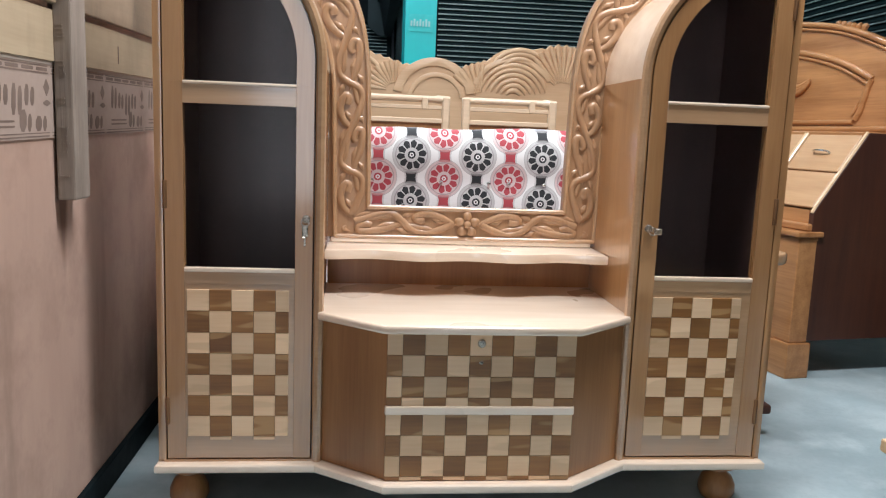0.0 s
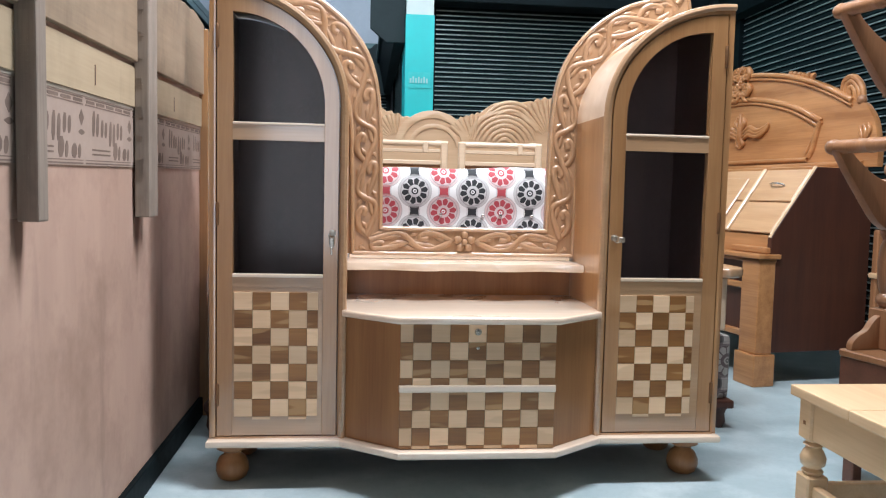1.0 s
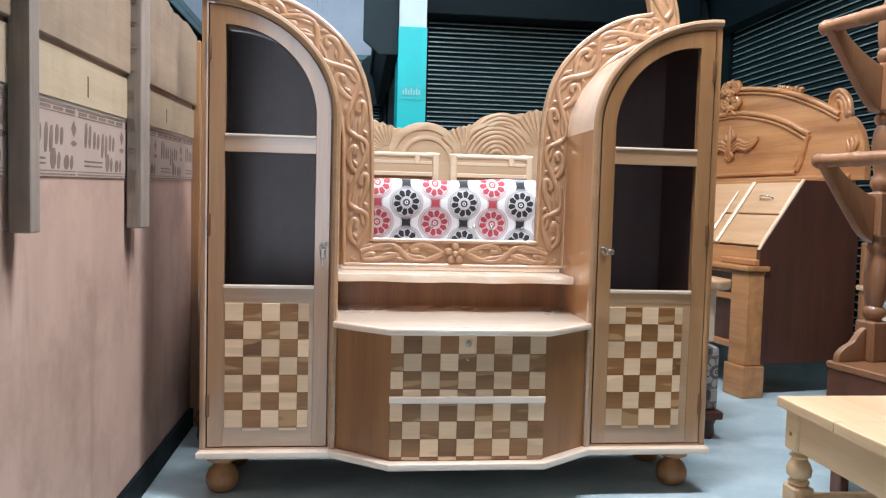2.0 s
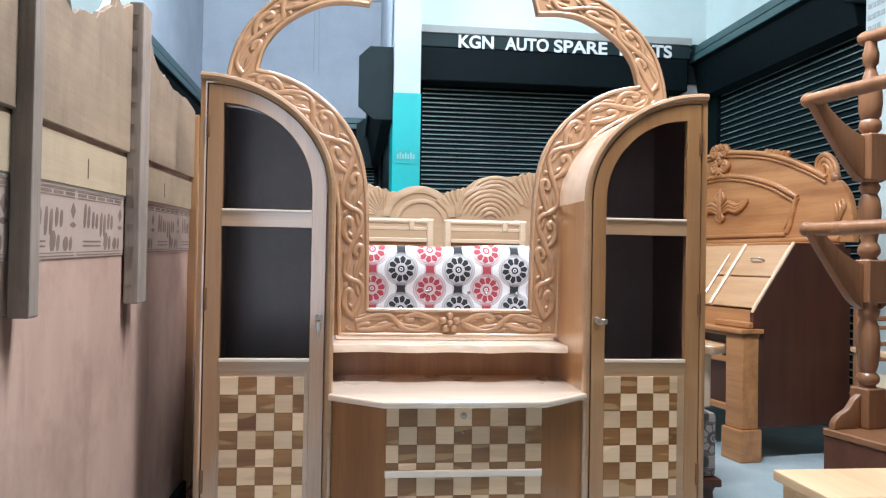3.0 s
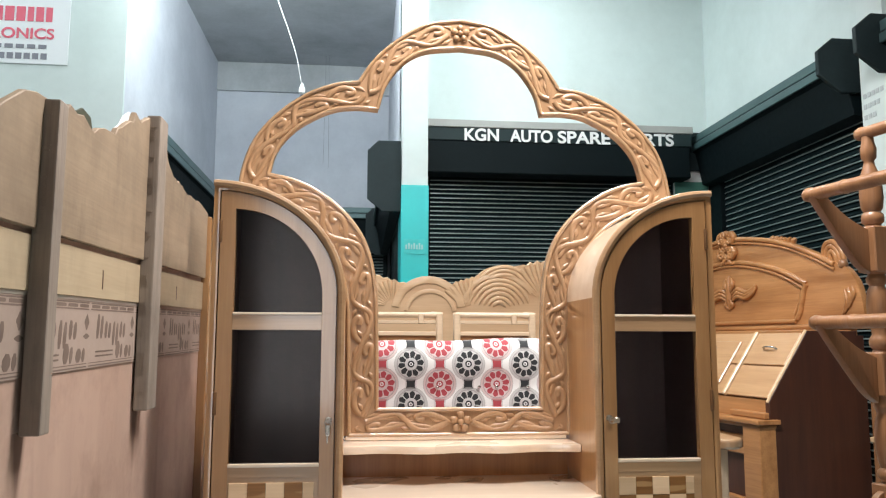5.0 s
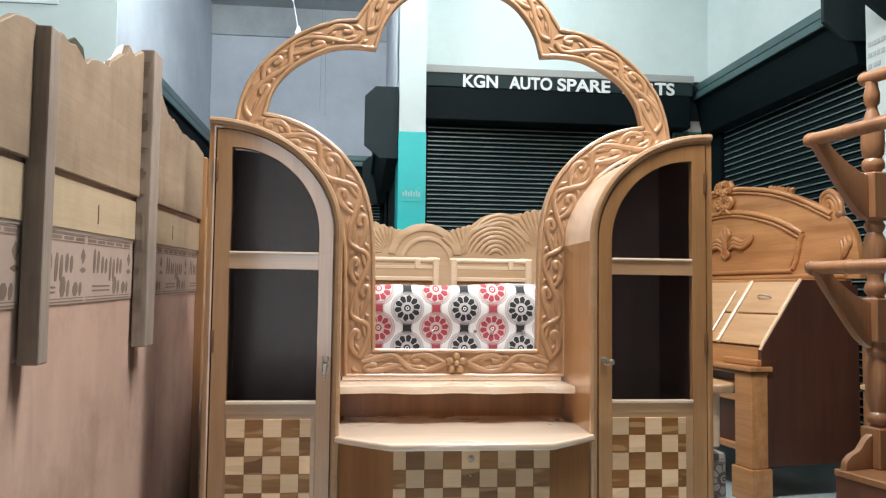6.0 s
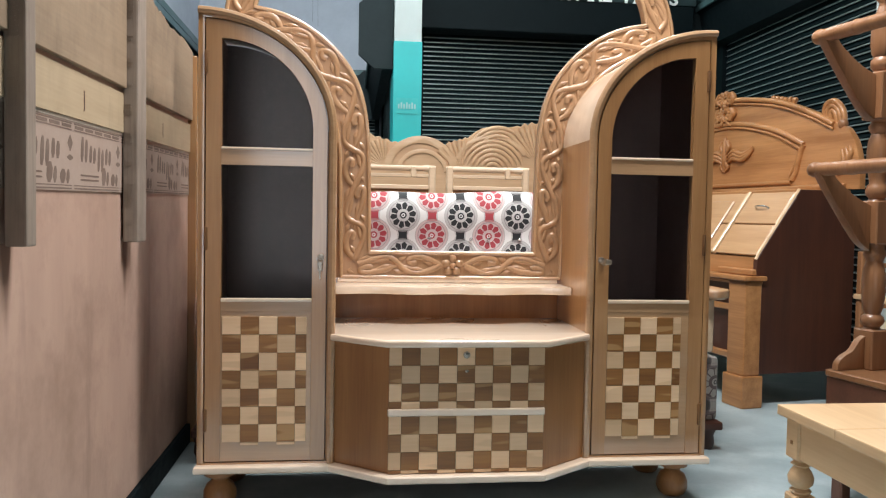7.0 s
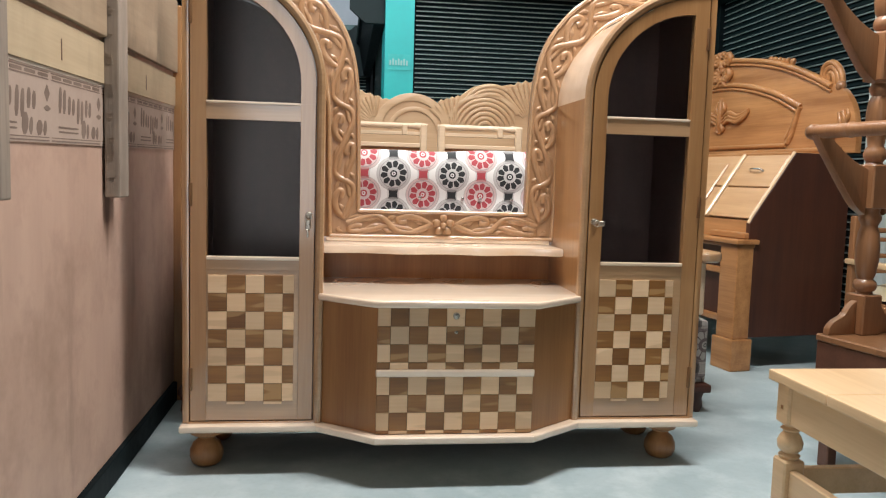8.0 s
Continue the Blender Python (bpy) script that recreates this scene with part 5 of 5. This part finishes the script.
for dv, dz in ((0.0, 0.045), (0.0, -0.045)):
    for i in range(10):
        a = 2 * math.pi * i / 10 + math.pi / 2
        fl.append([(0.012 * math.cos(a), dz + 0.010 * math.sin(a), 0.008), (0.042 * math.cos(a + 0.1), dz + 0.028 * math.sin(a + 0.1), 0.016), (0.066 * math.cos(a), dz + 0.044 * math.sin(a), 0.013)])
for s in (-1, 1):
    fl.append([(s * 0.05, 0.075, 0.016), (s * 0.072, 0.045, 0.018), (s * 0.05, 0.012, 0.014)])
    fl.append([(s * 0.05, -0.015, 0.014), (s * 0.075, -0.045, 0.018), (s * 0.045, -0.08, 0.014)])
fl.append([(0, -0.01, 0.018), (0, 0.0, 0.022), (0, 0.01, 0.018)])
for s in (-1, 1):
    fl.append([(0, -0.06, 0.008), (s * 0.03, -0.10, 0.014), (s * 0.06, -0.115, 0.007)])
carved("crest_flower", fl, (0.565, 0.95, 1.545), M_BEDFACE, BD, "carved flower at the crown")
for v in (0.10, 1.86):
    s = 1 if v < 1 else -1
    carved("corner_carving", [[(s * (0.0 - d), -0.09 + d * 0.8, 0.006), (s * (-0.035 - d), -0.03 + d, 0.013), (s * (-0.02 - d * 1.1), 0.035 + d * 0.3, 0.008)] for d in (0.0, 0.022, 0.044)], (0.574, v - s * 0.02, 1.19), M_BEDFACE, BD, "carved scallops")
    carved("crest_scroll", [[(s * 0.065 * k, -0.03, 0.012), (s * 0.055 * k, 0.052 * k, 0.015), (0.0, 0.072 * k, 0.016), (-s * 0.055 * k, 0.03 * k - 0.01, 0.015), (-s * 0.075 * k, -0.07, 0.012)] for k in (1.0, 0.66, 0.3)], (0.600, v + s * 0.045, 1.400), M_BEDFACE, BD, "carved scroll on the shoulder")
for v in (0.50, 1.46):
    carved("crest_tuft", [[(d, (0.22 if v < 1 else -0.22) * d - 0.03, 0.010), (d * 1.1, (0.22 if v < 1 else -0.22) * d + 0.004, 0.015), (d * 1.25, (0.22 if v < 1 else -0.22) * d + 0.012 - abs(d) * 0.15, 0.010)] for d in (-0.075, -0.045, -0.015, 0.015, 0.045, 0.075)], (0.600, v, 1.528), M_BEDFACE, BD, "small carved tuft")


# ---- clothes rack with turned posts ----
AR = thing("clothes_rack", pose(1.277, 0.0, 0, 0, 0, 11.5), "reddish-brown clothes rack with turned posts, round rods and a boxed shelf", "clothes rack")


def turned_post(x, y):
    q = 0.037
    p = part("post", box(x - q, y - q, 0.41, x + q, y + q, 0.535, 0.004), M_ALNA, AR, "turned post with square blocks")
    part("block", box(x - q, y - q, 0.80, x + q, y + q, 0.935, 0.004), M_ALNA, p)
    part("block", box(x - q, y - q, 1.185, x + q, y + q, 1.330, 0.004), M_ALNA, p)
    for prof in ([(0.030, 0.535), (0.026, 0.542), (0.037, 0.552), (0.040, 0.563), (0.036, 0.574), (0.026, 0.582), (0.033, 0.60), (0.039, 0.64), (0.040, 0.68), (0.035, 0.725), (0.027, 0.745), (0.029, 0.752), (0.037, 0.765), (0.038, 0.775), (0.030, 0.788), (0.032, 0.80)],
                 [(0.030, 0.935), (0.026, 0.942), (0.037, 0.955), (0.038, 0.968), (0.034, 0.980), (0.026, 0.990), (0.030, 1.01), (0.038, 1.05), (0.039, 1.09), (0.034, 1.125), (0.025, 1.142), (0.034, 1.155), (0.036, 1.165), (0.028, 1.178), (0.032, 1.185)],
                 [(0.030, 1.330), (0.026, 1.336), (0.037, 1.345), (0.038, 1.358), (0.036, 1.37), (0.028, 1.378), (0.036, 1.39), (0.040, 1.42), (0.039, 1.46), (0.032, 1.50), (0.020, 1.53), (0.017, 1.545), (0.026, 1.555), (0.028, 1.585), (0.022, 1.605), (0.02, 1.625)]):
        smooth(part("turning", lathe([(r * 0.87, z) for r, z in prof], 24, x, y, 0), M_ALNA, p), 50)
    return p


def rod(x, z, r=0.0205):
    ys = [0.040, 0.037, 0.025, 0.012, 0.008, 0.004, -0.02, -0.08, -0.110, -0.114, -0.122, -0.126, -0.6, -1.10, -1.11, -1.13]
    rs = [0.6, 0.95, 1.15, 1.12, 0.98, 1.0, 1.0, 1.0, 1.0, 1.10, 1.10, 1.0, 1.0, 1.0, 1.15, 0.8]
    bm = sweep(bmesh.new(), [Vector((x, y, z)) for y in ys], [r * k for k in rs], (0, 0, 1), 20)
    return smooth(part("rod", bm, M_ALNA, AR, "turned round rod with ringed ends"), 50)


for py in (0.0, -1.05):
    turned_post(0.0, py)
    for zr in (1.425, 1.025):
        for s in (-1, 1):
            a = spline([(s * 0.240, 0, zr - 0.012), (s * 0.198, 0, zr - 0.070), (s * 0.155, 0, zr - 0.125), (s * 0.115, 0, zr - 0.175), (s * 0.075, 0, zr - 0.220), (s * 0.037, 0, zr - 0.245)], 5)
            b = spline([(s * 0.037, 0, zr - 0.105), (s * 0.070, 0, zr - 0.092), (s * 0.110, 0, zr - 0.072), (s * 0.150, 0, zr - 0.045), (s * 0.180, 0, zr - 0.020), (s * 0.195, 0, zr + 0.005)], 5)
            smooth(part("bracket", plate([(p.x, p.z) for p in a + b], py - 0.016, py + 0.016, "y", 0.005, 2), M_ALNA, AR, "curved bracket"), 40)
for s in (-1, 1):
    rod(s * 0.222, 1.425)
    rod(s * 0.222, 1.025)
rod(0.0, 1.640, 0.020)
part("shelf_board", box(-0.150, -1.12, 0.388, 0.30, 0.03, 0.410, 0.004), M_ALNA, AR, "brown shelf top")
part("side_board", box(-0.146, -1.12, 0.13, -0.124, 0.026, 0.388, 0.002), M_ALNA_D, AR, "dark side board")
part("side_board", box(0.274, -1.12, 0.13, 0.296, 0.026, 0.388, 0.002), M_ALNA_D, AR)
part("end_board", box(-0.124, 0.004, 0.13, 0.274, 0.026, 0.388, 0.002), M_ALNA_D, AR)
part("end_board", box(-0.124, -1.12, 0.13, 0.274, -1.098, 0.388, 0.002), M_ALNA_D, AR)
for px in (-0.12, 0.25):
    for py in (-1.10, -0.02):
        part("foot", box(px - 0.02, py - 0.02, 0.0, px + 0.02, py + 0.02, 0.13, 0.004), M_ALNA_D, AR)
for s in (-1, 1):
    sc = spline([(s * 0.037, 0, 0.515), (s * 0.06, 0, 0.500), (s * 0.085, 0, 0.470), (s * 0.115, 0, 0.455), (s * 0.137, 0, 0.435), (s * 0.142, 0, 0.411)], 5)
    smooth(part("scroll_board", plate([(p.x, p.z) for p in sc] + [(s * 0.037, 0.411)], -0.012, 0.012, "y", 0.004, 2), M_ALNA, AR, "scrolled end board"), 40)


# ---- low pale table ----
ST = thing("low_table", pose(0.598, -0.634, 0.006), "pale varnished low wooden table with turned legs", "table")
LX, LY = 0.44, -0.62
for i in range(3):
    w = LY / 3
    part("top_plank", box(0.0, w * (i + 1) + (0.0006 if i < 2 else 0), 0.430, LX, w * i, 0.453, 0.0035, 2), M_STOOL, ST)
part("apron", box(0.03, -0.045, 0.345, LX - 0.03, -0.025, 0.432, 0.002), M_STOOL, ST)
part("apron", box(0.03, LY + 0.025, 0.345, LX - 0.03, LY + 0.045, 0.432, 0.002), M_STOOL, ST)
part("apron", box(0.018, LY + 0.04, 0.345, 0.036, -0.04, 0.432, 0.002), M_STOOL, ST)
part("apron", box(LX - 0.036, LY + 0.04, 0.345, LX - 0.018, -0.04, 0.432, 0.002), M_STOOL, ST)
for lx in (0.036, LX - 0.036):
    for ly in (-0.042, LY + 0.042):
        q = 0.024
        lg = part("leg", box(lx - q, ly - q, 0.342, lx + q, ly + q, 0.432, 0.004), M_STOOL, ST)
        smooth(part("turning", lathe([(0.020, 0.342), (0.015, 0.337), (0.022, 0.331), (0.015, 0.325), (0.022, 0.315), (0.027, 0.302), (0.025, 0.288), (0.016, 0.279), (0.023, 0.273), (0.018, 0.265)], 20, lx, ly, 0), M_STOOL, lg), 50)
        part("lower_block", box(lx - q, ly - q, 0.0, lx + q, ly + q, 0.265, 0.004), M_STOOL, lg)
        part("peg", box(lx - q - 0.001, ly - 0.004, 0.375, lx - q + 0.001, ly + 0.004, 0.383), M_DRAWERSIDE, lg)
part("stretcher", box(0.024, LY + 0.05, 0.185, 0.044, -0.05, 0.245, 0.003), M_STOOL, ST)
part("stretcher", box(LX - 0.044, LY + 0.05, 0.185, LX - 0.024, -0.05, 0.245, 0.003), M_STOOL, ST)
part("stretcher", box(0.05, -0.052, 0.185, LX - 0.05, -0.032, 0.245, 0.003), M_STOOL, ST)


# ---- railed chair beyond the rack ----
CH = thing("railed_armchair", pose(1.955, 0.72, 0), "brown wooden armchair with railed back and pale yellow cushion", "chair")
for x in (0.0, 0.50):
    part("back_post", box(x, 0.30, 0.0, x + 0.035, 0.335, 0.74, 0.005), M_ALNA, CH)
    part("front_leg", box(x, -0.12, 0.0, x + 0.035, -0.085, 0.52, 0.005), M_ALNA, CH)
    smooth(part("arm", box(x - 0.01, -0.15, 0.52, x + 0.045, 0.34, 0.545, 0.008, 2), M_STOOL, CH), 40)
    part("side_rail", box(x + 0.008, -0.085, 0.30, x + 0.028, 0.30, 0.36, 0.003), M_ALNA, CH)
for z, h in ((0.665, 0.022), (0.625, 0.018), (0.550, 0.020), (0.480, 0.020)):
    part("back_rail", box(0.035, 0.306, z, 0.50, 0.328, z + h, 0.004), M_ALNA, CH)
part("front_rail", box(0.035, -0.115, 0.30, 0.50, -0.09, 0.36, 0.003), M_ALNA, CH)
part("rear_rail", box(0.035, 0.305, 0.30, 0.50, 0.33, 0.36, 0.003), M_ALNA, CH)
sec = [(p.x, p.z) for p in spline([(-0.10, 0, 0.365), (-0.115, 0, 0.40), (-0.09, 0, 0.435), (0.1, 0, 0.45), (0.27, 0, 0.44), (0.30, 0, 0.40), (0.29, 0, 0.365)], 4)]
smooth(part("seat_cushion", cushion(0.04, 0.495, sec, 0, 12), plain("yellow_cloth", (0.72, 0.60, 0.36), 0.8, 0, 0.3, 18, 0.1, dirt=(0.80, 0.76, 0.66)), CH, "pale yellow seat cushion"), 80)
part("seat_board", box(0.02, -0.10, 0.345, 0.515, 0.31, 0.365), M_ALNA, CH)
